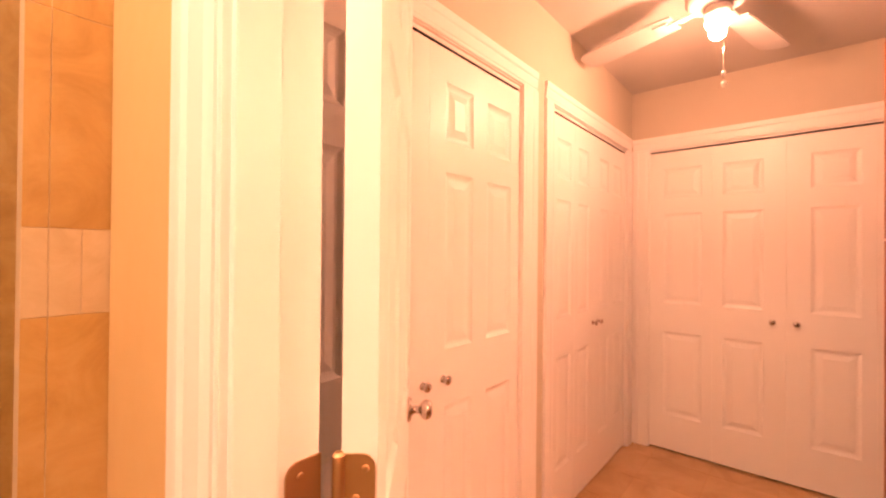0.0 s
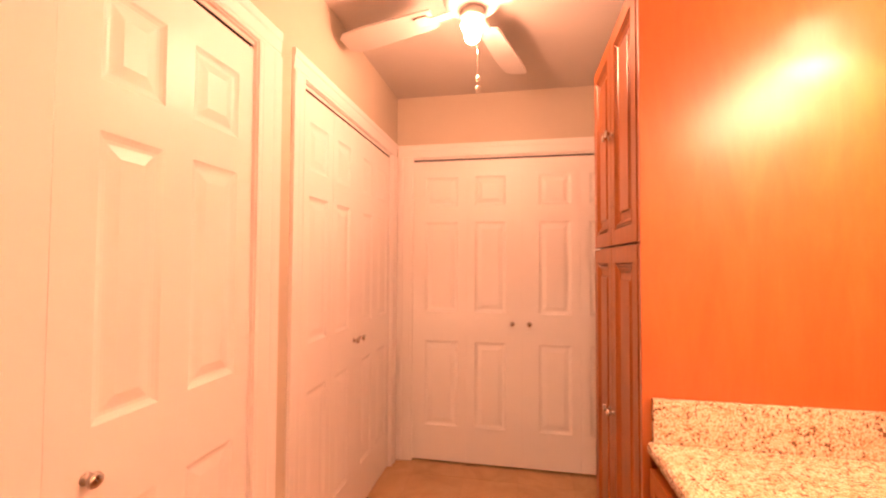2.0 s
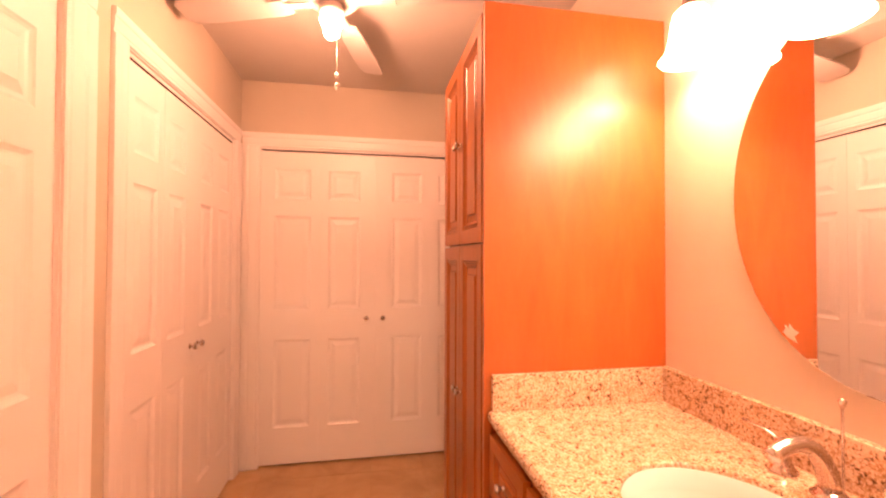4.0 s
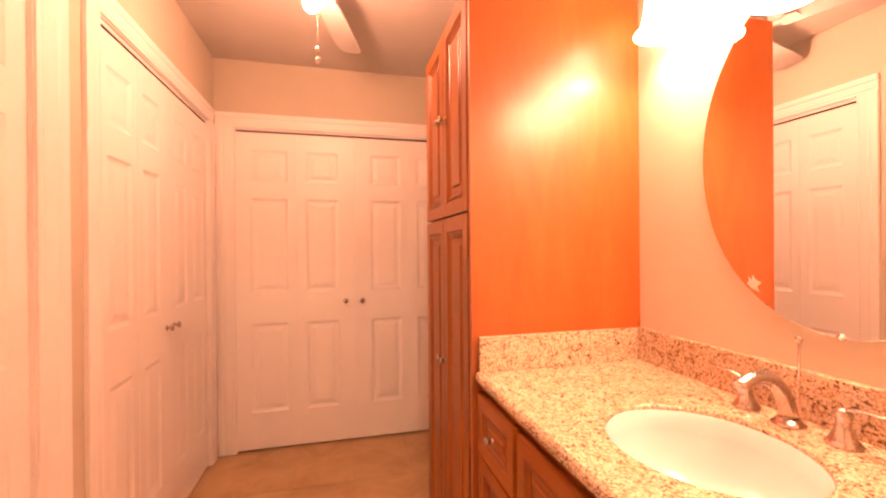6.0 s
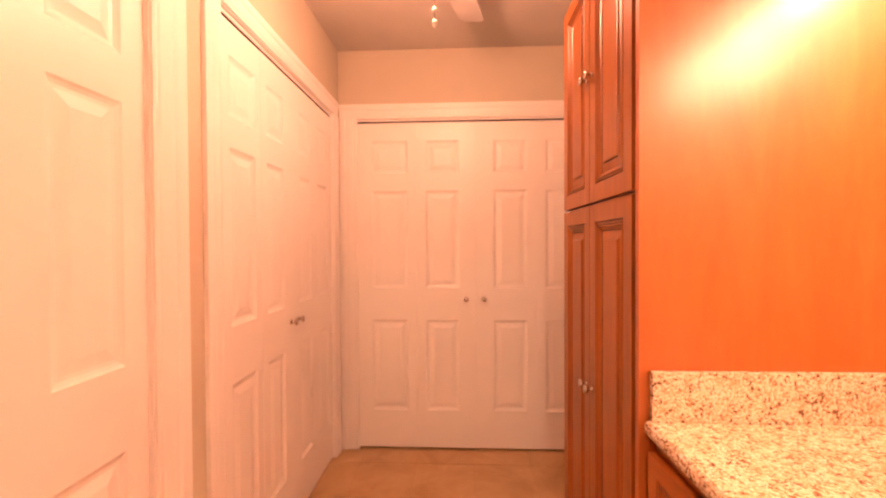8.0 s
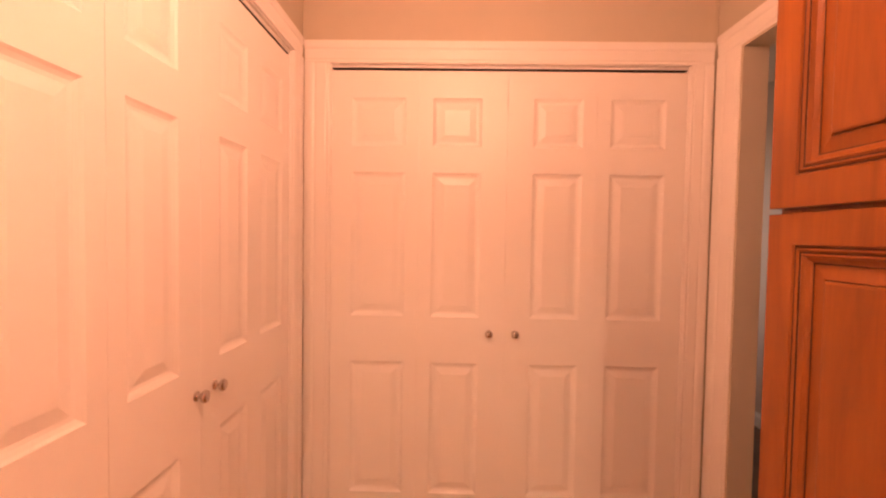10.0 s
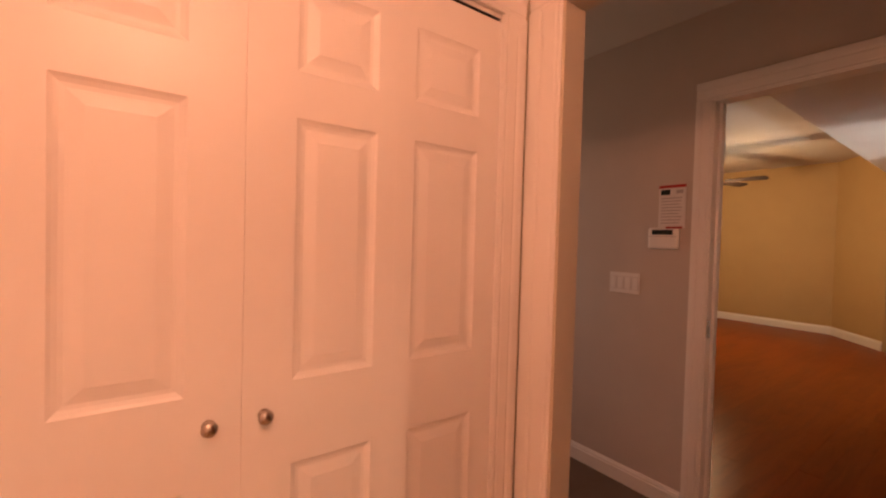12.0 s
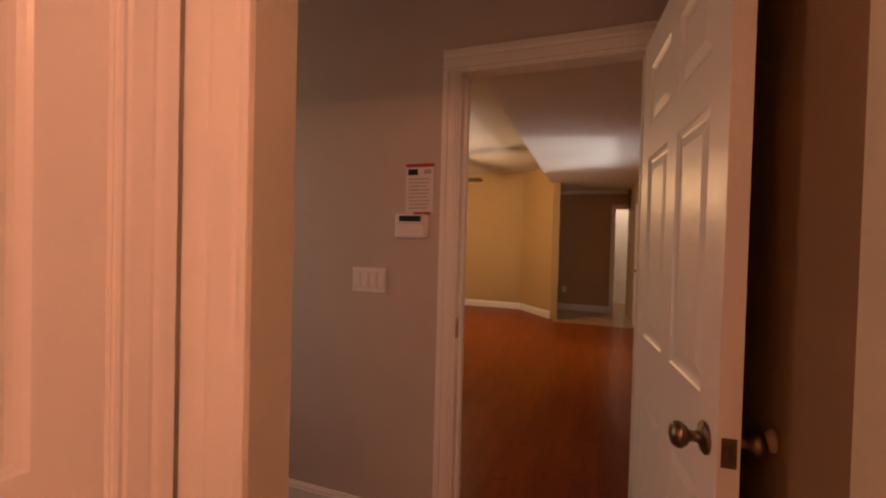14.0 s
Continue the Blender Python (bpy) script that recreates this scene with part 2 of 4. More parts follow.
CAB_STEPS = [(0, 0), (0.002, 0.0035), (0.0045, 0.0035), (0.007, 0.0005), (0.010, 0.0035), (0.012, 0.0035), (0.0145, 0.002), (0.018, 0.007), (0.023, 0.0095), (0.026, 0.012), (0.046, 0.0085), (0.0475, 0.0105), (0.049, 0.005), (0.052, 0.004)]


def panel_slab(w, h, t, panels, steps, both=True, edge=0.0):
    """A slab from (0, -t/2, 0) to (w, t/2, h) with moulded panels (x0, z0, x1, z1) on its faces."""
    bm = bmesh.new()
    xs = sorted({0, w, *(p[0] for p in panels), *(p[2] for p in panels)})
    zs = sorted({0, h, *(p[1] for p in panels), *(p[3] for p in panels)})
    for side, y in ((1, -t / 2), (-1, t / 2)):
        use = panels if both or side == 1 else []
        for i in range(len(xs) - 1):
            for j in range(len(zs) - 1):
                cx, cz = (xs[i] + xs[i + 1]) / 2, (zs[j] + zs[j + 1]) / 2
                if any(p[0] < cx < p[2] and p[1] < cz < p[3] for p in use):
                    continue
                bm.faces.new([bm.verts.new(p) for p in ((xs[i], y, zs[j]), (xs[i + 1], y, zs[j]), (xs[i + 1], y, zs[j + 1]), (xs[i], y, zs[j + 1]))])
        for p in use:
            rect_steps(bm, y, side, *p, steps)
    for a, b in (((0, 0), (w, 0)), ((w, 0), (w, h)), ((w, h), (0, h)), ((0, h), (0, 0))):
        bm.faces.new([bm.verts.new(q) for q in ((a[0], -t / 2, a[1]), (b[0], -t / 2, b[1]), (b[0], t / 2, b[1]), (a[0], t / 2, a[1]))])
    bmesh.ops.remove_doubles(bm, verts=bm.verts, dist=0.0002)
    if edge:
        rim = [e for e in bm.edges if all(v.co.y < -t / 2 + 1e-5 for v in e.verts) and (
            all(v.co.x < 1e-5 for v in e.verts) or all(v.co.x > w - 1e-5 for v in e.verts) or all(v.co.z < 1e-5 for v in e.verts) or all(v.co.z > h - 1e-5 for v in e.verts))]
        bmesh.ops.bevel(bm, geom=rim, offset=edge, segments=3, affect="EDGES", profile=0.5)
    return bm


def structure(name, bm, mat, label=""):
    return tagged(part(name, bm, mat), label, kind="structure")


# ---- the shell ----
XL, YC, XM = -0.395, 3.045, 1.305        # faces of the left, end and mirror walls
YD0, YD1 = 0.067, 0.161                  # the doorway wall
XJ0, XJ1 = 1.305, 1.392                  # the wall of the opening to the hall
XD, CEILING = 2.485, 2.48
A0, A1, B0, B1 = 0.31, 1.500, 1.766, 2.950
C0, C1 = -0.282, 1.201
OP = 2.075                               # height of the openings


def wall_run(name, axis, face, back, a, b, holes, mat, top=CEILING, label=""):
    """A wall between a and b with openings (from, to, height, sill) through it; face and back are its two sides."""
    bm = bmesh.new()
    def piece(u0, u1, z0, z1):
        if u1 - u0 < 1e-4 or z1 - z0 < 1e-4:
            return
        lo, hi = min(face, back), max(face, back)
        if axis == "x":
            box(lo, u0, z0, hi, u1, z1, bm=bm)
        else:
            box(u0, lo, z0, u1, hi, z1, bm=bm)
    at = a
    for h0, h1, hz, sill in holes:
        piece(at, h0, 0, top)
        piece(h0, h1, hz, top)
        piece(h0, h1, 0, sill)
        at = h1
    piece(at, b, 0, top)
    return structure(name, bm, mat, label)


wall_run("wall_west", "x", XL, XL - 0.11, YD1, YC + 0.11, [(A0, A1, OP, 0), (B0, B1, OP, 0)], WALL, label="beige painted wall with two closet openings")
wall_run("wall_end", "y", YC, YC + 0.11, XL, XJ1, [(C0, C1, OP, 0)], WALL, label="beige painted end wall with a closet opening")
wall_run("wall_mirror", "x", XM, XJ1, YD1, 2.0, [], WALL, label="beige painted wall behind the vanity")
wall_run("wall_doorway", "y", YD0, YD1, -1.2, 1.4, [(0.102, 0.735, 2.06, 0)], WALL, label="beige wall with the doorway to the shower room")
wall_run("wall_opening", "x", XJ0, XJ1, 2.0, YC, [(2.086, 2.908, 2.085, 0)], WALL, label="beige wall with a cased opening to the hall")
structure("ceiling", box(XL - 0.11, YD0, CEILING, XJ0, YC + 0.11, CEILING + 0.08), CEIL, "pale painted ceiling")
# closets behind the folding doors
structure("closet_west", box(XL - 0.62, YD1, 0, XL - 0.6, YC, CEILING), WALL)
# unseen covers and sides added to keep sky light out of the closets
structure("closet_sky_block_west", box(XL - 0.62, YD0, CEILING, XL - 0.11, YC + 0.11, CEILING + 0.08), CEIL)
structure("closet_sky_block_end", box(C0 - 0.1, YC + 0.11, CEILING, C1 + 0.15, YC + 0.72, CEILING + 0.08), CEIL)
for cx in (C0 - 0.12, C1 + 0.13):
    structure("closet_sky_block_side", box(cx, YC + 0.11, 0, cx + 0.02, YC + 0.7, CEILING), WALL)
for cy in (YD0, 1.62, YC + 0.09):
    structure("closet_sky_block_side", box(XL - 0.6, cy, 0, XL - 0.112, cy + 0.02, CEILING), WALL)
structure("closet_end", box(C0 - 0.1, YC + 0.7, 0, C1 + 0.15, YC + 0.72, CEILING), WALL)

# hall beyond the opening
wall_run("wall_hall_east", "x", XD, XD + 0.08, 1.94, 5.0, [(2.196, 2.950, 2.055, 0)], GREY, label="grey painted hall wall with a doorway")
# shade behind the open door is put into this wall's paint
structure("wall_hall_south", box(XJ1, 1.94, 0, XD, 2.05, CEILING), SHADED_WALL, "wall behind the open door, painted dark for its shade")
structure("wall_hall_west", box(XJ1 - 0.002, YC + 0.11, 0, XJ1 + 0.1, 5.0, CEILING), GREY)
structure("wall_hall_corner", box(XJ1, 2.985, 0, XJ1 + 0.006, YC + 0.11, CEILING), GREY)
# opening and area lamp added out of view to brighten the hall wall
wall_run("wall_hall_north", "y", 5.0, 5.1, XJ1, XD + 0.08, [(1.55, 2.35, 2.05, 0.6)], GREY, label="unseen grey end wall with an opening added for a fill lamp")
lamp("hall_fill_lamp", "AREA", (1.95, 5.05, 1.35), HALL_FILL, (1.0, 0.61, 0.42), aim=(2.1, 3.0, 1.3), size=(0.75, 1.4))
structure("ceiling_hall", box(XJ0, 1.94, CEILING, XD + 0.08, 5.1, CEILING + 0.08), CEIL, "pale hall ceiling")

# shower room behind the doorway
structure("wall_shower_back", box(-1.2, -1.9, 0, 1.4, -1.8, CEILING), WALL)
structure("wall_shower_east", box(1.3, -1.8, 0, 1.4, YD0, CEILING), WALL)
structure("wall_shower_west", box(-1.2, -1.8, 0, -1.1, YD0, CEILING), SHOWER_TILE)
structure("ceiling_shower", box(-1.2, -1.9, CEILING, 1.4, YD0, CEILING + 0.08), CEIL)

# living room
wall_run("wall_living_south", "y", 1.72, 1.60, XD + 0.08, 9.9, [(5.4, 6.85, 2.1, 0.15), (7.6, 8.5, 2.05, 0)], BROWN, 3.0, "brown painted wall with a window and a door")
structure("wall_living_brown", box(9.55, 1.97, 0, 9.67, 3.35, 2.42), BROWN, "brown painted end wall")
structure("wall_living_brown_head", box(9.55, 1.72, 2.05, 9.67, 1.97, 2.42), BROWN)
structure("wall_living_yellow", box(9.15, 3.72, 0, 9.27, 7.5, 3.0), YELLOW, "yellow painted living room wall")
bm = bmesh.new()
corner = [(8.35, 3.06), (9.15, 3.72), (9.27, 3.72), (9.27, 3.6), (8.45, 2.94), (8.35, 2.94)]
lo = [bm.verts.new((x, y, 0)) for x, y in corner]
hi = [bm.verts.new((x, y, 3.0)) for x, y in corner]
bm.faces.new(lo)
bm.faces.new(hi)
for i in range(6):
    bm.faces.new([lo[i], lo[(i + 1) % 6], hi[(i + 1) % 6], hi[i]])
structure("wall_living_angled", bm, YELLOW, "angled yellow wall at the passage corner")
structure("wall_living_north", box(XD + 0.08, 7.5, 0, 9.27, 7.6, 3.0), YELLOW)
structure("wall_living_west", box(XD + 0.08, 5.0, 0, XD + 0.2, 7.5, 3.0), YELLOW)
# passage ceiling and soffit are brightened by their paint colour
structure("ceiling_passage", box(XD + 0.08, 1.72, 2.42, 9.9, 3.06, 2.5), CEIL_LIT, "low flat ceiling along the passage")
structure("soffit_edge", box(XD + 0.08, 3.06, 2.42, 9.2, 3.12, 3.0), CEIL_LIT)
structure("ceiling_living", box(XD + 0.08, 3.12, 2.74, 9.3, 7.6, 2.82), CEIL, "pale living room ceiling")
structure("wall_far_room", box(11.2, 0.5, 0, 11.3, 4.0, 2.6), TRIM)
# unseen sides added round the far room to block blue sky light
structure("far_room_sky_block_north", box(9.67, 3.0, 0, 11.2, 3.1, 2.42), TRIM)
structure("far_room_sky_block_south", box(9.9, 0.4, 0, 11.2, 0.5, 2.42), TRIM)
structure("far_room_sky_block_west", box(9.8, 0.5, 0, 9.9, 1.6, 2.42), TRIM)
structure("ceiling_far_room", box(9.67, 0.5, 2.42, 11.3, 4.0, 2.5), CEIL)

# ground under everything
structure("floor", box(XL - 0.62, YD0, -0.06, XJ0 + 0.05, YC + 0.72, -0.005), GROUT, "beige tiled floor")
structure("floor_shower", box(-1.2, -1.9, -0.06, 1.4, YD0, 0.0), FLOOR_TILE)
structure("floor_hall", box(XJ0 + 0.05, 1.94, -0.06, XD + 0.05, 5.1, 0.0), CARPET, "brown carpet in the hall")
structure("floor_living", box(XD + 0.05, 1.6, -0.06, 8.1, 7.6, -0.0012), PLANK, "dark red-brown wooden floor")
structure("floor_living_far", box(8.1, 3.0, -0.06, 9.3, 7.6, -0.0012), PLANK)
structure("floor_entry", box(8.1, 0.4, -0.06, 11.3, 3.0, -0.002), HALL_TILE, "pale tiled floor of the entry")


# ---- trim ----
def casing(name, axis, face, out, u0, u1, top, wl=0.09, wr=0.09, wt=0.09, depth=0.016, label="white moulded door casing"):
    """Casing round an opening on a wall face; out: the side it stands towards."""
    root = tagged(new(name), label, kind="structure")

    def strip(pname, a, b, z0, z1, upright, flip):
        """A moulded strip: a thin inner bead, a field and a thick back band."""
        bm = bmesh.new()
        w = (b - a) if upright else (z1 - z0)
        prof = [(0.0, 0.0), (0.0, 0.45), (0.06, 0.6), (0.14, 0.45), (0.2, 0.62), (0.52, 0.78), (0.6, 0.7), (0.68, 0.95), (0.75, 1.0), (0.97, 1.0), (1.0, 0.9), (1.0, 0.0)]
        rows = []
        for u, d in prof:
            k = u * w
            n = face + out * d * depth
            if upright:
                p = (b - k) if flip else (a + k)
                ends = [(p, z0), (p, z1)]
            else:
                ends = [(a, z0 + k), (b, z0 + k)]
            rows.append([bm.verts.new((n, e[0], e[1]) if axis == "x" else (e[0], n, e[1])) for e in ends])
        for r, s in zip(rows, rows[1:]):
            bm.faces.new([r[0], r[1], s[1], s[0]])
        bm.faces.new([r[0] for r in rows])
        bm.faces.new([r[1] for r in rows][::-1])
        return part(pname, bm, TRIM, root)

    if wl:
        strip("side_casing", u0 - wl, u0, 0, top, True, True)
    if wr:
        strip("side_casing", u1, u1 + wr, 0, top, True, False)
    strip("head_casing", u0 - wl, u1 + wr, top, top + wt, False, False)
    return root


def jamb(name, axis, a_face, b_face, u0, u1, top, t=0.018, mat=None):
    """The lining of an opening through a wall from a_face to b_face."""
    root = tagged(new(name), "white painted door jamb", kind="structure")
    lo, hi = min(a_face, b_face), max(a_face, b_face)
    for pname, c in (("side_jamb", (u0, u0 + t, 0, top - t)), ("side_jamb", (u1 - t, u1, 0, top - t)), ("head_jamb", (u0, u1, top - t, top))):
        if axis == "x":
            bm = box(lo, c[0], c[2], hi, c[1], c[3])
        else:
            bm = box(c[0], lo, c[2], c[1], hi, c[3])
        part(pname, bm, mat or TRIM, root)
    return root


def skirting(name, p, q, h=0.10, t=0.014, side=1, z=0.0):
    """A baseboard from p to q on the left of the way (side 1) or the right."""
    d = Vector((q[0] - p[0], q[1] - p[1], 0))
    n = Vector((-d.y, d.x, 0)).normalized() * side
    bm = bmesh.new()
    rows = []
    for o, zz in ((0, 0), (t, 0), (t, h * 0.72), (t * 0.75, h * 0.78), (t * 0.8, h * 0.84), (t * 0.4, h * 0.95), (t * 0.3, h), (0, h)):
        rows.append([bm.verts.new((Vector((*e, z)) + n * o + Vector((0, 0, zz)))) for e in (p, q)])
    for r, s in zip(rows, rows[1:] + rows[:1]):
        bm.faces.new([r[0], r[1], s[1], s[0]])
    bm.faces.new([r[0] for r in rows])
    bm.faces.new([r[1] for r in rows][::-1])
    return structure(name, bm, TRIM, "white moulded baseboard")


casing("door_casing_1", "x", XL, 1, A0 + 0.014, A1 - 0.014, OP - 0.014, wr=0.118, label="white moulded casing of a closet opening")
casing("door_casing_2", "x", XL, 1, B0 + 0.014, B1 - 0.014, OP - 0.014, wl=0.092, wr=0.075, wt=0.085, label="white moulded casing of a closet opening")
casing("door_casing_3", "y", YC, -1, C0 + 0.002, C1 - 0.004, OP - 0.02, wl=0.105, wr=0.088, label="white moulded casing of the end closet")
jamb("jamb_1", "x", XL, XL - 0.11, A0, A1, OP)
jamb("jamb_2", "x", XL, XL - 0.11, B0, B1, OP)
jamb("jamb_3", "y", YC, YC + 0.11, C0 - 0.012, C1 + 0.012, OP)
jamb("jamb_4", "y", YD0 - 0.004, YD1 + 0.004, 0.102, 0.735, 2.06)
casing("door_casing_4", "y", YD1, 1, 0.110, 0.727, 2.05, wl=0.06, wr=0.012, wt=0.06, label="white casing of the shower room doorway")
casing("door_casing_5", "y", YD0, -1, 0.110, 0.727, 2.05, wl=0.088, wr=0.06, wt=0.06, label="white casing of the shower room doorway")
jamb("jamb_5", "x", XJ0 - 0.004, XJ1 + 0.004, 2.086, 2.908, 2.085, mat=WALL)
casing("door_casing_6", "x", XJ0, -1, 2.094, 2.900, 2.075, wl=0.06, wr=0.128, wt=0.09, label="white casing of the hall opening")
jamb("jamb_6", "x", XD - 0.004, XD + 0.085, 2.196, 2.950, 2.055)
casing("door_casing_7", "x", XD, -1, 2.204, 2.942, 2.045, wl=0.09, wr=0.072, wt=0.09, label="white casing of the living room doorway")
for stop in ((2.214, 2.226), (2.920, 2.932)):
    structure("door_stop_trim", box(XD + 0.05, stop[0], 0, XD + 0.085, stop[1], 2.037), TRIM, "white door stop strip")
structure("door_stop_trim", box(0.1195, YD0 + 0.004, 0, 0.130, YD0 + 0.048, 2.042, 0.002), TRIM, "white door stop strip on the jamb")
skirting("baseboard_1", (XD, 3.02), (XD, 5.0))
skirting("baseboard_2", (1.405, 2.05), (XD, 2.05), side=1)
skirting("baseboard_3", (XL, 1.605), (XL, 1.687), side=-1)
skirting("baseboard_4", (9.15, 7.5), (9.15, 3.72), side=-1, h=0.13)
skirting("baseboard_5", (9.15, 3.72), (8.35, 3.06), side=-1, h=0.13)
skirting("baseboard_6", (9.55, 3.35), (9.55, 2.05), side=-1, h=0.13)


# ---- folding doors ----
PANEL_ROWS = ((0.115, 0.395), (0.492, 0.792), (0.845, 0.945))


def leaf_panels(w, h, side=0.075, cols=1, mid=0.1):
    out = []
    pw = (w - 2 * side - (cols - 1) * mid) / cols
    for c in range(cols):
        x0 = side + c * (pw + mid)
        for z0, z1 in PANEL_ROWS:
            out.append((x0, z0 * h, x0 + pw, z1 * h))
    return out


KNOB = [(0, 0), (0.013, 0), (0.013, 0.002), (0.006, 0.004), (0.0055, 0.012), (0.008, 0.015), (0.0145, 0.018), (0.0165, 0.023), (0.0145, 0.028), (0.008, 0.031), (0, 0.0315)]
KNOB_MESH = smooth(mesh_of(turned(KNOB, 20), "knob", NICKEL))


def bifold(label, widths_total, gap_z, h, m, knobs, side=0.068):
    """Four folding leaves side by side, seen from -y, with two knobs."""
    root = thing("bifold_door", label, "door", "closet folding doors", m)
    w = widths_total / 4
    fold, meet = side * 0.66, side * 1.25
    slabs = []
    for left, right in ((side, fold), (fold, meet), (meet, fold), (fold, side)):
        panels = [(left, z0 * h, w - 0.0006 - right, z1 * h) for z0, z1 in PANEL_ROWS]
        slabs.append(mesh_of(panel_slab(w - 0.0006, h, 0.034, panels, DOOR_STEPS), "door_leaf", WHITE))
    bends = [0.0006, 0.0, 0.0, 0.0008]
    for i in range(4):
        leaf = part("door_leaf", slabs[i], None, root)
        leaf.location = (i * w + 0.0003, bends[i], gap_z)
        for kx, kz in knobs:
            if i * w <= kx < (i + 1) * w:
                k = part("knob", KNOB_MESH, None, leaf, "round brushed nickel knob")
                k.matrix_basis = pose(kx - i * w, -0.017, kz - gap_z, 90, 0, 0)
    part("valance", box(0.0, -0.017, h + gap_z + 0.0115, widths_total, -0.013, h + gap_z + 0.0245), TRIM, root, "white strip hiding the track")
    # track coloured near black to draw the gap's dark line
    part("track", box(0, -0.012, h + gap_z + 0.012, widths_total, 0.014, h + gap_z + 0.02), GAP_SHADE, root, "track above the leaves, near black for the gap's shade")
    return root


bifold("white six-panel folding closet door, closed, partly behind an open door", A1 - A0 - 0.036, 0.012, 2.02, pose(XL - 0.028, A0 + 0.018, 0, 0, 0, 90), [(0.882 - A0 - 0.018, 0.908), (0.983 - A0 - 0.018, 0.908)])
bifold("white six-panel folding closet door with two knobs, closed", B1 - B0 - 0.036, 0.012, 2.02, pose(XL - 0.028, B0 + 0.018, 0, 0, 0, 90), [(2.338 - B0 - 0.018, 0.932), (2.420 - B0 - 0.018, 0.932)])
bifold("wide white folding closet door on the end wall, closed", C1 - C0 - 0.012, 0.012, 2.02, pose(C0 + 0.006, YC + 0.026, 0), [(0.390 - C0, 0.940), (0.499 - C0, 0.940)], side=0.085)

# ---- hinged doors ----
DOOR_KNOB = [(0, 0), (0.032, 0), (0.033, 0.004), (0.028, 0.008), (0.014, 0.012), (0.0105, 0.02), (0.0115, 0.03), (0.02, 0.036), (0.0265, 0.046), (0.0265, 0.053), (0.021, 0.062), (0.01, 0.066), (0, 0.067)]


def hinge_plate(bm, m, side=1, w=0.034, h=0.092, corner=0.014):
    """A thin plate from the pin at x 0 along +x with two rounded corners and three screws."""
    ring = [(0, -h / 2)]
    for k in range(7):
        t = radians(-90 + 15 * k)
        ring.append((w - corner + corner * math.cos(t), -h / 2 + corner + corner * math.sin(t)))
    for k in range(7):
        t = radians(15 * k)
        ring.append((w - corner + corner * math.cos(t), h / 2 - corner + corner * math.sin(t)))
    ring.append((0, h / 2))
    got = []
    rows = [[bm.verts.new((x, y, z)) for x, z in ring] for y in (0.0, -0.0022 * side)]
    got += rows[0] + rows[1]
    for row in rows:
        bm.faces.new(row)
    for i in range(len(ring)):
        j = (i + 1) % len(ring)
        bm.faces.new([rows[0][i], rows[0][j], rows[1][j], rows[1][i]])
    bmesh.ops.transform(bm, matrix=m, verts=got)
    for sx, sz in ((0.024, -0.031), (0.014, 0.0), (0.024, 0.031)):
        turned([(0, 0), (0.0042, 0), (0.003, 0.0018), (0, 0.002)], 10, m @ pose(sx, -0.002 * side, sz, 90 * side, 0, 0), bm)
    return bm


def hinged_door(label, w, h, m, mat_knob, knob_z, swing, hinge_mat, ball=1.0):
    """A six-panel door from its hinge at the origin along +x, closed faces at -y and +y."""
    root = thing("hinged_door", label, "door", "", m)
    slab = panel_slab(w, h, 0.038, leaf_panels(w, h, 0.1 if w > 0.65 else 0.085, 2, 0.09), DOOR_STEPS)
    part("door_leaf", slab, WHITE, root).location = (0, 0, 0.012)
    mesh = smooth(mesh_of(turned([(a * ball, b * ball) for a, b in DOOR_KNOB], 28), "door_knob", mat_knob))
    for s, rot in ((-1, 90), (1, -90)):
        k = part("door_knob", mesh, None, root, "round metal door knob with a rose")
        k.matrix_basis = pose(w - 0.06, s * 0.019, knob_z, rot, 0, 0)
    latch = part("latch_plate", box(w - 0.001, -0.013, knob_z - 0.028, w + 0.0015, 0.013, knob_z + 0.028), mat_knob, root, "metal latch plate on the door edge")
    part("latch_bolt", box(w + 0.001, -0.006, knob_z - 0.009, w + 0.009, 0.006, knob_z + 0.009, 0.002), mat_knob, latch)
    for hz in (0.25, 1.079, 1.83):
        bm = turned([(0, -0.047), (0.0065, -0.047), (0.0065, 0.047), (0.004, 0.05), (0, 0.05)], 14, pose(-0.006, swing * 0.021, hz))
        hinge_plate(bm, pose(-0.0005, swing * 0.017, hz, 0, 0, -90 * swing), swing)
        part("hinge", bm, hinge_mat, root, "aged brass hinge")
    return root


# the shower room door, folded back towards the closets
HX, HY = 0.153, 0.193
d = Vector((-0.670, 0.742)).normalized()
hinged_door("white six-panel door folded back against the closets", 0.637, 2.02, pose(HX, HY, 0, 0, 0, math.degrees(math.atan2(d.y, d.x))), NICKEL, 0.951, 1, HINGE, 0.9)
# its middle hinge, leaf on the jamb
for hz in (0.25, 1.079, 1.83):
    bm = hinge_plate(bmesh.new(), pose(0.1203, 0.166, hz, 0, 0, -90), -1, 0.04)
    tagged(part("jamb_hinge", bm, HINGE), "aged brass hinge leaf with screws on the jamb", "hinge")

# the living room door, open into the hall
a = math.degrees(math.atan2(2.138 - 2.208, 1.700 - 2.462))
hinged_door("white six-panel door standing open into the hall", 0.765, 2.025, pose(2.462, 2.208, 0, 0, 0, a), BRONZE, 0.93, 1, BRONZE)
bm = box(XD - 0.003, 2.9290, 0.90, XD + 0.034, 2.932, 0.985, 0.001)
box(XD + 0.013, 2.928, 0.925, XD + 0.027, 2.9298, 0.955, bm=bm)
tagged(part("strike_plate", bm, NICKEL), "metal strike plate on the door jamb", "strike plate")
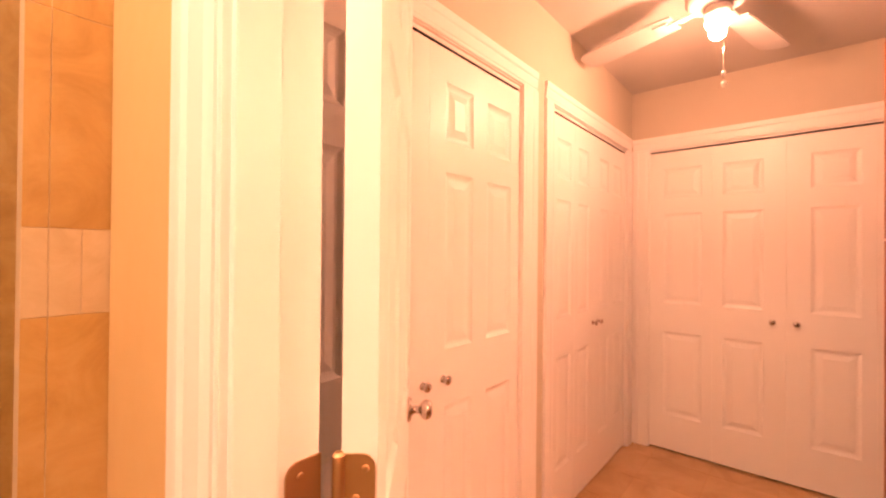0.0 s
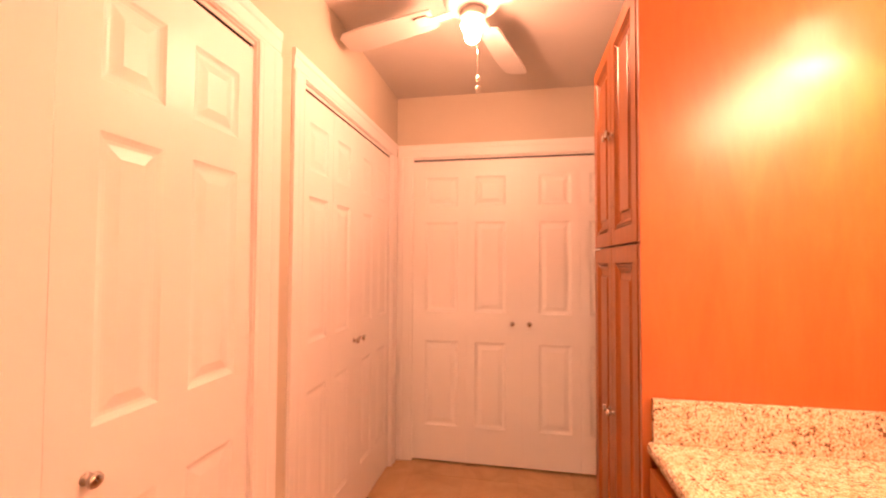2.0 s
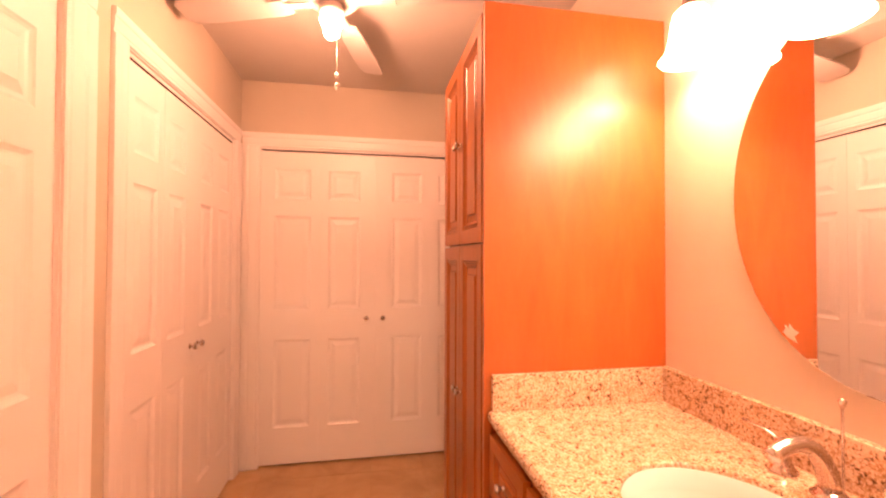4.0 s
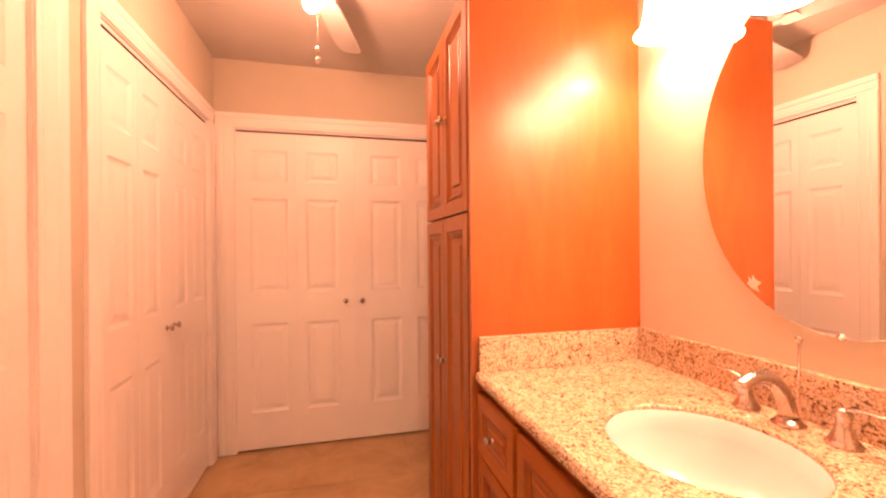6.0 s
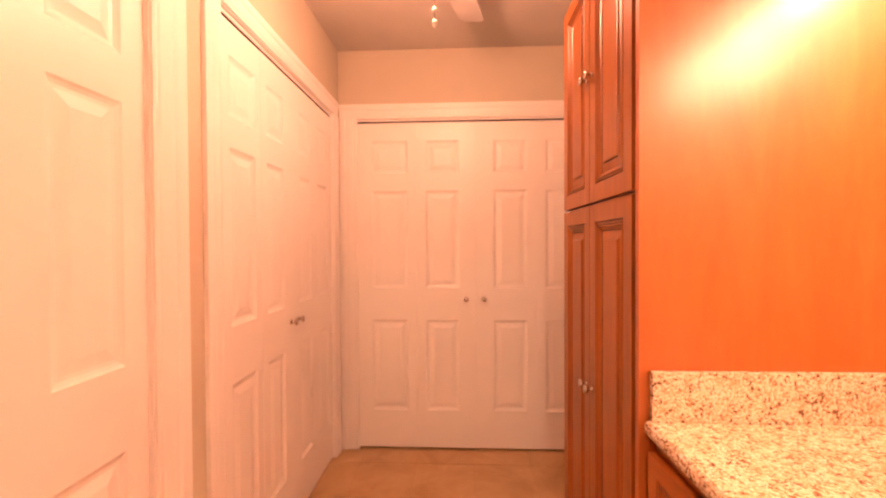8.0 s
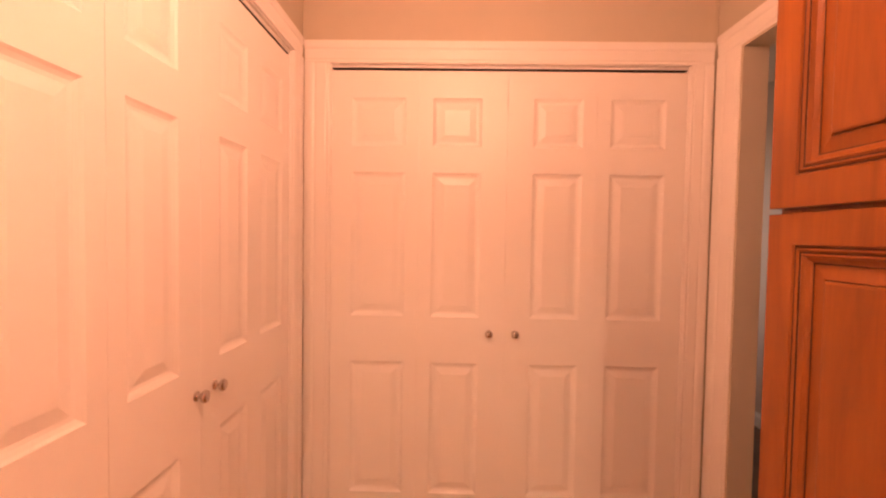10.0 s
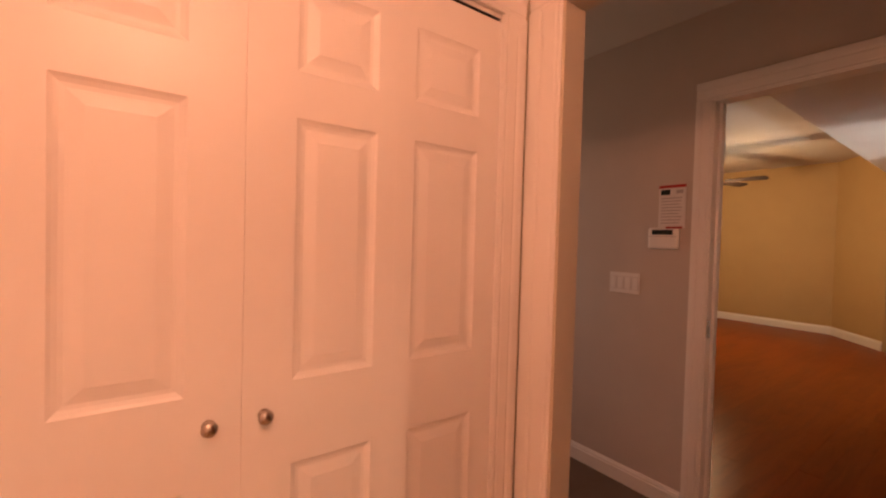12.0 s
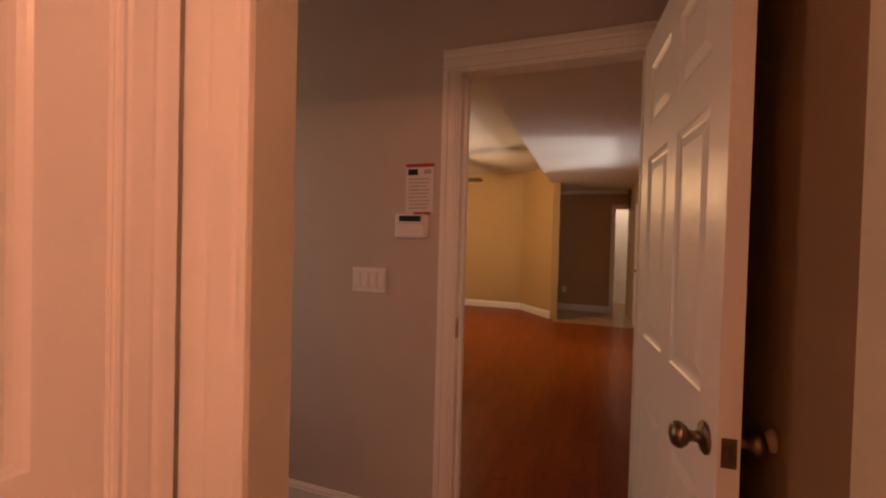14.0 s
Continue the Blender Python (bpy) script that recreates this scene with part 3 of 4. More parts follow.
bm = turned([(0, 0), (0.022, 0), (0.022, 0.004), (0.017, 0.009), (0.008, 0.012), (0, 0.012)], 24, pose(1.757, 2.05, 0.945, -90, 0, 0))
tagged(part("wall_bumper", bm, BROWN, round_=True), "round tan wall bumper behind the door", "door stop")


# ---- tall cabinet ----
def cabinet_knob(parent, x, y, z, rz):
    bm = turned([(0, 0), (0.008, 0), (0.008, 0.002), (0.004, 0.004), (0.004, 0.010), (0.011, 0.015), (0.013, 0.019), (0.010, 0.023), (0, 0.025)], 16)
    k = part("knob", bm, NICKEL, parent, "small brushed nickel knob", True)
    k.matrix_basis = pose(x, y, z, 90, 0, rz)
    return k


KX, KY0, KY1 = 0.755, 1.356, 1.985
cab = thing("tall_cabinet", "tall cherry wood linen cabinet with four raised-panel doors", "cabinet")
part("carcass", box(KX, KY0 + 0.018, 0.10, XM, KY1, 2.075, 0.001), CHERRY, cab)
# veneer side carries its strong light in a brighter orange
part("side_panel", box(KX - 0.025, KY0, 0.0, XM, KY0 + 0.018, 2.085, 0.001), CHERRY_SIDE_LIT, cab, "glossy cherry veneer side, brighter orange for the strong light on it")
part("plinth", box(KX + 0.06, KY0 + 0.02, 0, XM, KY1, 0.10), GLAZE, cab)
# dark strip paints the shadow gap between doors and side panel
part("filler_strip", box(KX - 0.004, KY0 + 0.019, 0.0, KX + 0.006, KY0 + 0.045, 2.07, 0.001), SHADOW_CHERRY, cab, "dark strip standing in for the shadow gap beside the doors")
DY0, DY1 = KY0 + 0.044, KY1 - 0.004
dw = (DY1 - DY0 - 0.004) / 2


def cabinet_door(parent, w, h, m, frame_w=0.046, mat=None, name="door"):
    k = min(1.0, (min(w, h) / 2 - frame_w) * 0.8 / 0.052)
    steps = [(i * k, d * (0.4 + 0.6 * k)) for i, d in CAB_STEPS]
    ob = part(name, panel_slab(w, h, 0.02, [(frame_w, frame_w, w - frame_w, h - frame_w)], steps, False, 0.006), mat or CHERRY, parent)
    ob.matrix_basis = m
    g = 0.0018
    for i, d in ((0.0024, 0.0035), (0.0101, 0.0035), (0.0245, 0.0118), (0.0466, 0.0105)):
        y = -0.01 + d * (0.4 + 0.6 * k)
        bm = bmesh.new()
        loops = []
        for inset, yy in ((i * k, y + 0.001), (i * k, y - 0.0007), (i * k + g, y - 0.0007), (i * k + g, y + 0.001)):
            a = frame_w + inset
            loops.append([bm.verts.new(p) for p in ((a, yy, a), (w - a, yy, a), (w - a, yy, h - a), (a, yy, h - a))])
        for p, q in zip(loops, loops[1:] + loops[:1]):
            for n in range(4):
                bm.faces.new([p[n], p[(n + 1) % 4], q[(n + 1) % 4], q[n]])
        part("glaze_line", bm, GLAZE, ob, "dark glaze in the groove")
    return ob


for lo_z, hi_z, kz in ((0.115, 1.389, 0.875), (1.398, 2.075, 1.752)):
    for i in range(2):
        y = DY1 - i * (dw + 0.004)
        dd = cabinet_door(cab, dw, hi_z - lo_z, pose(KX - 0.012, y, lo_z, 0, 0, -90))
        cabinet_knob(dd, dw - 0.022 if i == 0 else 0.022, -0.010, kz - lo_z, 0)
tagged(part("cabinet_clip", box(KX - 0.012, 1.72, 2.0755, KX + 0.06, 1.76, 2.092, 0.003), SCREEN), "small dark object on the tall cabinet", "clutter")

# ---- vanity ----
VY0, VY1, ZC = 0.186, KY0, 0.923
van = thing("vanity_cabinet", "cherry wood vanity with raised-panel drawers and doors", "cabinet")
part("carcass", box(0.764, VY0, 0.10, XM, VY1 - 0.002, ZC - 0.22), CHERRY, van)
part("face_frame", box(0.7645, VY0, ZC - 0.22, 0.786, VY1 - 0.002, ZC - 0.033), CHERRY, van)
for y in (VY0, VY1 - 0.02):
    part("side_panel", box(0.787, y, ZC - 0.22, XM, y + 0.017, ZC - 0.033), CHERRY, van)
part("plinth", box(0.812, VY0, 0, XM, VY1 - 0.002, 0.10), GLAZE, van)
FX = 0.751
for y0, y1, rows in ((1.090, 1.339, ((0.702, 0.866), (0.445, 0.692), (0.125, 0.435))), (0.464, 1.068, ((0.702, 0.866),)), (0.206, 0.442, ((0.702, 0.866), (0.445, 0.692), (0.125, 0.435)))):
    for z0, z1 in rows:
        dd = cabinet_door(van, y1 - y0, z1 - z0, pose(FX, y1, z0, 0, 0, -90), 0.036, CHERRY_H, "drawer_front")
        if y1 - y0 < 0.4:
            cabinet_knob(dd, (y1 - y0) / 2, -0.010, (z1 - z0) / 2, 0)
for y0, y1, kx in ((0.769, 1.068, 0.27), (0.464, 0.763, 0.03)):
    dd = cabinet_door(van, y1 - y0, 0.567, pose(FX, y1, 0.125, 0, 0, -90), 0.05)
    cabinet_knob(dd, kx, -0.010, 0.515, 0)

SX, SY, SA, SB = 1.008, 0.833, 0.163, 0.182      # centre and half axes of the basin


def counter():
    """A slab with an oval hole and rounded edges."""
    bm = bmesh.new()
    n, x0, x1, y0, y1, zt, zb = 64, 0.747, XM - 0.003, VY0 - 0.01, VY1 - 0.003, ZC, ZC - 0.032
    def rect(ang):
        c, s = math.cos(ang), math.sin(ang)
        k = min(((x1 - SX) if c > 0 else (x0 - SX)) / c if abs(c) > 1e-9 else 9, ((y1 - SY) if s > 0 else (y0 - SY)) / s if abs(s) > 1e-9 else 9)
        return SX + c * k, SY + s * k
    angs = sorted([2 * math.pi * i / n for i in range(n)] + [math.atan2(y - SY, x - SX) % (2 * math.pi) for x in (x0, x1) for y in (y0, y1)])
    loops = []
    for kind, z, grow in (("r", zb, 0), ("r", zb + 0.006, 1), ("r", zb + 0.016, 1.3), ("r", zt - 0.006, 1), ("r", zt, 0), ("e", zt, 0.003), ("e", zt - 0.003, 0), ("e", zb, 0)):
        row = []
        for ang in angs:
            if kind == "r":
                x, y = rect(ang)
                if x < x0 + 1e-6:
                    x -= 0.006 * grow
            else:
                x, y = SX + (SA + grow) * math.cos(ang), SY + (SB + grow) * math.sin(ang)
            row.append(bm.verts.new((x, y, z)))
        loops.append(row)
    for p, q in zip(loops, loops[1:] + loops[:1]):
        for i in range(len(angs)):
            j = (i + 1) % len(angs)
            bm.faces.new([p[i], p[j], q[j], q[i]])
    return bm


top = thing("countertop", "speckled beige granite countertop with a backsplash", "countertop")
part("slab", counter(), GRANITE, top)
part("side_splash", box(0.750, VY1 - 0.018, ZC + 0.0005, XM - 0.024, VY1 - 0.003, ZC + 0.102, 0.002), GRANITE, top)
part("back_splash", box(XM - 0.023, VY0, ZC + 0.0005, XM - 0.002, VY1 - 0.004, ZC + 0.102, 0.002), GRANITE, top)

prof = [(0.998, -0.030), (0.998, -0.011), (0.985, -0.012), (0.955, -0.05), (0.86, -0.10), (0.68, -0.135), (0.4, -0.152), (0.12, -0.158), (0.05, -0.160)]
bm = bmesh.new()
rows = [[bm.verts.new((SX + SA * r * math.cos(2 * math.pi * i / 56), SY + SB * r * math.sin(2 * math.pi * i / 56), ZC + z)) for i in range(56)] for r, z in prof]
for p, q in zip(rows, rows[1:]):
    for i in range(56):
        bm.faces.new([p[i], p[(i + 1) % 56], q[(i + 1) % 56], q[i]])
bm.faces.new(rows[-1])
basin = thing("sink", "white oval porcelain undermount basin", "sink")
part("bowl", bm, PORCELAIN, basin, round_=True)
part("drain", turned([(0, 0.004), (0.012, 0.004), (0.02, 0.002), (0.022, 0)], 24, pose(SX, SY, ZC - 0.1595)), NICKEL, basin, "nickel drain", True)

# ---- faucet ----
fau = thing("faucet", "brushed nickel widespread faucet with two lever handles", "faucet")
FX0, FY0 = 1.232, 0.847
part("spout_base", turned([(0, 0), (0.029, 0), (0.030, 0.004), (0.024, 0.009), (0.019, 0.015), (0.0, 0.016)], 28, pose(FX0, FY0, ZC)), NICKEL, fau, round_=True)
pts, rad = [], []
for i in range(17):
    u = i / 16
    pts.append((FX0 - 0.128 * u ** 1.35, FY0, ZC + 0.010 + 0.092 * math.sin(math.pi * 0.74 * u) ** 0.75))
    rad.append(0.0175 - 0.0045 * u + 0.002 * max(0, u - 0.85) / 0.15)
part("spout", tube(pts, rad, 18, squash=1.0), NICKEL, fau, round_=True)
for hy, lean in ((0.940, 1), (0.756, -1)):
    h = part("handle_base", turned([(0, 0), (0.027, 0), (0.028, 0.004), (0.021, 0.012), (0.015, 0.026), (0.0115, 0.042), (0.0125, 0.05), (0.014, 0.058), (0.010, 0.066), (0, 0.068)], 28), NICKEL, fau, round_=True)
    h.location = (1.236, hy, ZC)
    part("lever", tube([(0, 0, 0.056), (-0.004, lean * 0.012, 0.068), (-0.006, lean * 0.035, 0.074), (-0.008, lean * 0.06, 0.073), (-0.01, lean * 0.078, 0.077)], [0.0065, 0.0055, 0.0045, 0.0045, 0.005], 12, squash=0.7), NICKEL, h, round_=True)
RX, RY = FX0 + 0.034, FY0 + 0.004
bm = tube([(RX, RY, ZC), (RX, RY, ZC + 0.158)], 0.0025, 8)
turned([(0, -0.003), (0.004, 0), (0.006, 0.008), (0.0075, 0.012), (0.005, 0.017), (0, 0.018)], 14, pose(RX, RY, ZC + 0.157), bm)
part("lift_rod", bm, NICKEL, fau, round_=True)

# ---- oval mirror ----
MY, MZ, MA, MB = 0.798, 1.500, 0.312, 0.398
mir = thing("mirror", "oval wall mirror without a frame", "mirror")
bm = bmesh.new()
rows = [[bm.verts.new((XM - dx, MY + (MA - k) * math.cos(2 * math.pi * i / 96), MZ + (MB - k) * math.sin(2 * math.pi * i / 96))) for i in range(96)] for k, dx in ((0, 0.002), (0, 0.0055), (0.0015, 0.0062))]
for p, q in zip(rows, rows[1:]):
    for i in range(96):
        bm.faces.new([p[i], p[(i + 1) % 96], q[(i + 1) % 96], q[i]])
bm.faces.new(rows[-1])
bm.faces.new(rows[0][::-1])
part("glass", bm, MIRROR, mir)
for dz, sgn in ((-MB, -1), (MB, 1)):
    part("clip", turned([(0, 0), (0.008, 0), (0.008, 0.006), (0.005, 0.011), (0, 0.012)], 16, pose(XM - 0.001, MY, MZ + dz - sgn * 0.002, 0, -90, 0)), CHROME, mir, "small chrome mirror clip", True)

bm = bmesh.new()
chip = [(0.0, 0.0), (0.006, 0.008), (0.004, 0.016), (0.013, 0.008), (0.014, 0.020), (0.022, 0.010), (0.034, 0.004), (0.024, -0.006), (0.030, -0.018), (0.012, -0.010)]
fore = [bm.verts.new((XM - 0.0068, MY + 0.190 - a, MZ - 0.306 + b)) for a, b in chip]
back = [bm.verts.new((XM - 0.0063, MY + 0.190 - a, MZ - 0.306 + b)) for a, b in chip]
bm.faces.new(fore)
bm.faces.new(back[::-1])
for i in range(len(chip)):
    k = (i + 1) % len(chip)
    bm.faces.new([fore[i], fore[k], back[k], back[i]])
part("worn_patch", bm, CEIL, mir, "pale patch where the silvering has flaked")

# ---- vanity light ----
vl = thing("vanity_light", "four-light nickel wall fixture with lit frosted bell shades", "wall lamp")
part("back_plate", box(XM - 0.022, 0.49, 2.07, XM - 0.001, 1.21, 2.145, 0.006), NICKEL, vl)
SHADE = [(0.020, 0.130), (0.030, 0.128), (0.040, 0.118), (0.046, 0.095), (0.050, 0.060), (0.056, 0.030), (0.066, 0.010), (0.076, 0.0), (0.073, 0.0005), (0.063, 0.012), (0.053, 0.032), (0.047, 0.062), (0.043, 0.094), (0.036, 0.114), (0.018, 0.124)]
shade_mesh = smooth(mesh_of(turned(SHADE, 36), "shade", SHADE_GLASS))
SHX, SHZ = XM - 0.086, 1.865
for y in (1.152, 0.952, 0.752, 0.552):
    part("arm", tube([(XM - 0.015, y, 2.105), (XM - 0.045, y, 2.112), (XM - 0.07, y, 2.105), (SHX + 0.003, y, 2.085), (SHX, y, 2.06), (SHX, y, 2.01)], 0.008, 12), NICKEL, vl, round_=True)
    part("socket_cup", turned([(0, 0.05), (0.014, 0.05), (0.02, 0.03), (0.024, 0.0), (0.02, -0.004)], 24, pose(SHX, y, SHZ + 0.123)), NICKEL, vl, round_=True)
    sh = part("shade", shade_mesh, None, vl, "lit frosted glass bell shade")
    sh.location = (SHX, y, SHZ)
    lamp("vanity_bulb", "POINT", (SHX, y, SHZ + 0.045), VANITY_WATT, WARM, 0.028)

# ---- ceiling fan ----
BULB_GLASS = [(0.030, -0.186), (0.040, -0.194), (0.045, -0.208), (0.040, -0.222), (0.028, -0.234), (0.031, -0.248), (0.027, -0.266), (0.014, -0.276), (0, -0.278)]
BOWL_GLASS = [(0.125, -0.180), (0.132, -0.186), (0.126, -0.205), (0.105, -0.232), (0.068, -0.252), (0.03, -0.260), (0, -0.262)]


def ceiling_fan(label, m, blade_mat, body_mat, glass, angles, reach, drop, width, glass_profile=BULB_GLASS, pitch=11):
    root = thing("ceiling_fan", label, "ceiling fan", "", m)
    part("canopy", turned([(0, 0), (0.07, 0), (0.075, -0.02), (0.06, -0.035), (0.03, -0.04), (0, -0.04)], 32), body_mat, root, round_=True)
    part("motor", turned([(0, -0.035), (0.05, -0.04), (0.10, -0.055), (0.115, -0.08), (0.115, -0.115), (0.095, -0.135), (0.05, -0.15), (0, -0.152)], 40, pose(0, 0, -drop)), body_mat, root, round_=True)
    if drop:
        part("downrod", tube([(0, 0, -0.03), (0, 0, -drop - 0.05)], 0.012, 12), body_mat, root)
    for ang in angles:
        bm = bmesh.new()
        outline = [(0.17, -0.045), (0.22, -0.052), (reach * 0.8, -width), (reach * 0.95, -width * 0.95), (reach, -width * 0.6), (reach, width * 0.6), (reach * 0.95, width * 0.95), (reach * 0.8, width), (0.22, 0.052), (0.17, 0.045)]
        tilt = math.tan(radians(pitch))
        for z in (0.0, 0.007):
            bm.faces.new([bm.verts.new((x, y, y * tilt + z)) for x, y in outline])
        bm.verts.ensure_lookup_table()
        n = len(outline)
        for i in range(n):
            bm.faces.new([bm.verts[i], bm.verts[(i + 1) % n], bm.verts[n + (i + 1) % n], bm.verts[n + i]])
        b = part("blade", bm, blade_mat, root)
        b.matrix_basis = pose(0, 0, -drop - 0.135, 0, 0, ang)
        arm = box(0.06, -0.018, -0.006, 0.20, 0.018, 0.0, 0.002)
        box(0.19, -0.035, -0.004, 0.25, 0.035, 0.001, bm=arm)
        part("blade_arm", arm, body_mat, b)
    part("light_fitter", turned([(0, -0.15), (0.045, -0.152), (0.05, -0.175), (0.035, -0.19), (0, -0.19)], 28, pose(0, 0, -drop)), body_mat, root, round_=True)
    part("light_glass", turned(glass_profile, 32, pose(0, 0, -drop)), glass, root, "lit frosted glass light", True)
    return root


FANX, FANY = 0.262, 1.880
fan = ceiling_fan("white ceiling fan with a lit glass light and pull chain", pose(FANX, FANY, CEILING), FAN_WHITE, FAN_WHITE, FAN_GLASS, (163, 75, -15, 255), 0.64, 0.0, 0.064)
bm = tube([(0.012, -0.01, -0.19), (0.022, -0.012, -0.30), (0.022, -0.012, -0.45)], 0.0022, 6)
part("pull_chain", bm, NICKEL, fan)
bm = turned([(0, 0.01), (0.006, 0.008), (0.009, 0.0), (0.006, -0.010), (0, -0.012)], 14, pose(0.022, -0.012, -0.425))
turned([(0, 0.008), (0.009, 0.004), (0.011, -0.006), (0.005, -0.018), (0, -0.02)], 14, pose(0.024, -0.012, -0.462, 20, 10, 0), bm)
part("chain_pull", bm, PLASTIC, fan, "white pull at the chain's end", True)
lamp("fan_bulb", "POINT", (FANX, FANY, CEILING - 0.315), FAN_WATT, WARM, 0.03)

# ---- hall wall fittings ----
sw = thing("light_switch", "white four-gang switch plate on a grey wall", "switch")
part("plate", box(XD - 0.006, 3.270, 1.070, XD - 0.0002, 3.446, 1.185, 0.002), PLASTIC, sw)
# grey plate draws the shadow in the gaps round the rockers
part("rocker_shadow", box(XD - 0.0066, 3.275, 1.091, XD - 0.005, 3.441, 1.164), PAPER, sw, "thin grey plate painting the shadow gap round the rockers")
for i in range(4):
    y = 3.293 + i * 0.0433
    part("rocker", box(XD - 0.0095, y - 0.015, 1.095, XD - 0.005, y + 0.015, 1.160, 0.0015), PLASTIC, sw)
kp = thing("alarm_keypad", "white alarm keypad with a dark display on a grey wall", "keypad")
part("case", box(XD - 0.028, 3.068, 1.325, XD - 0.0002, 3.224, 1.436, 0.013), PLASTIC, kp)
part("display", box(XD - 0.0295, 3.095, 1.398, XD - 0.027, 3.200, 1.424, 0.001), SCREEN, kp, "dark display")
part("flap_line", box(XD - 0.0288, 3.075, 1.388, XD - 0.0275, 3.217, 1.390), INK, kp)
nt_ = thing("notice", "white printed notice with red edges taped above a keypad", "sign")
part("sheet", box(XD - 0.004, 3.048, 1.432, XD - 0.0005, 3.182, 1.655), PAPER, nt_)
part("red_band", box(XD - 0.005, 3.048, 1.640, XD - 0.0041, 3.182, 1.655), RED, nt_)
part("red_band", box(XD - 0.0295, 3.050, 1.430, XD - 0.0288, 3.130, 1.440), RED, nt_)
part("logo_block", box(XD - 0.005, 3.125, 1.605, XD - 0.0041, 3.172, 1.632), SCREEN, nt_, "dark printed block")
part("logo_block", box(XD - 0.005, 3.062, 1.610, XD - 0.0041, 3.095, 1.628), INK, nt_)
for i in range(9):
    z = 1.585 - i * 0.016
    part("text_bar", box(XD - 0.0048, 3.066 + (i % 3) * 0.006, z, XD - 0.0041, 3.168, z + 0.005), INK, nt_, "line of small grey print")

# ---- living room ----
ceiling_fan("dark bronze ceiling fan with a lit glass bowl", pose(7.0, 4.68, 2.74), FAN_DARK, FAN_DARK, LIVING_GLASS, (-90, -18, 54, 126, 198), 0.67, 0.32, 0.068, BOWL_GLASS, -14)
lamp("living_bulb", "POINT", (7.0, 4.68, 2.11), 72.0, (1.0, 0.56, 0.27), 0.06)
structure("crown_trim", box(9.50, 1.76, 2.34, 9.549, 3.1, 2.419, 0.01), TRIM, "white crown moulding on the brown wall")
casing("door_casing_8", "x", 9.55, -1, 1.74, 1.97, 2.05, wl=0.0, wr=0.08, wt=0.08, label="white casing of a far doorway")
ol = thing("wall_outlet", "white outlet plate on a brown wall", "outlet")
part("plate", box(9.544, 2.86, 0.36, 9.55, 2.94, 0.48, 0.002), PLASTIC, ol)
for z in (0.395, 0.445):
    part("socket", box(9.542, 2.885, z - 0.014, 9.5445, 2.915, z + 0.014, 0.001), PAPER, ol)
win = tagged(new("window_1"), "wide white window to the daylight", kind="structure")
W0, W1 = 5.4, 6.85
WM = (W0 + W1) / 2
for x0, x1, z0, z1 in ((W0, W0 + 0.05, 0.15, 2.1), (W1 - 0.05, W1, 0.15, 2.1), (WM - 0.02, WM + 0.02, 0.2, 2.05), (W0 + 0.05, W1 - 0.05, 2.05, 2.1), (W0 + 0.05, W1 - 0.05, 0.15, 0.2)):
    part("window_frame", box(x0, 1.63, z0, x1, 1.69, z1), TRIM, win)
for x0, x1 in ((W0 + 0.05, WM - 0.02), (WM + 0.02, W1 - 0.05)):
    pane = part("pane", box(x0, 1.657, 0.2, x1, 1.663, 2.05), WINDOW_GLASS, win)
    pane.visible_shadow = False
lamp("window_daylight", "AREA", (WM, 1.58, 1.1), 4.0, (1.0, 0.88, 0.76), aim=(WM, 4.0, 0.9), size=(1.4, 1.8))
# small lamp added low outside to throw the bright band on the ceiling
lamp("ceiling_band_lamp", "AREA", (WM, -0.9, 0.0), 112.0, (1.0, 0.94, 0.88), aim=(WM, 2.4, 2.42), size=(0.5, 0.5))
structure("ground", box(2.7, -12.0, -0.3, 12.0, 1.6, -0.08), CARPET, "ground outside the window")
lamp("far_room_daylight", "AREA", (10.6, 1.9, 2.38), 9.0, (1.0, 0.66, 0.45), aim=(10.6, 1.9, 0), size=(0.8, 0.8))
fd = thing("front_door", "dark front door with a metal knob in a brown wall", "door")
part("door_leaf", panel_slab(0.9, 2.03, 0.04, leaf_panels(0.9, 2.03, 0.12, 2, 0.12), DOOR_STEPS), WHITE, fd)
k = part("door_knob", smooth(mesh_of(turned(DOOR_KNOB, 20), "door_knob", BRONZE)), None, fd)
k.matrix_basis = pose(0.06, 0.02, 0.95, -90, 0, 0)
k = part("deadbolt", turned([(0, 0), (0.03, 0), (0.03, 0.012), (0.02, 0.02), (0, 0.02)], 20), BRONZE, fd, round_=True)
k.matrix_basis = pose(0.06, 0.02, 1.25, -90, 0, 0)
fd.matrix_basis = pose(7.6, 1.69, 0.005)

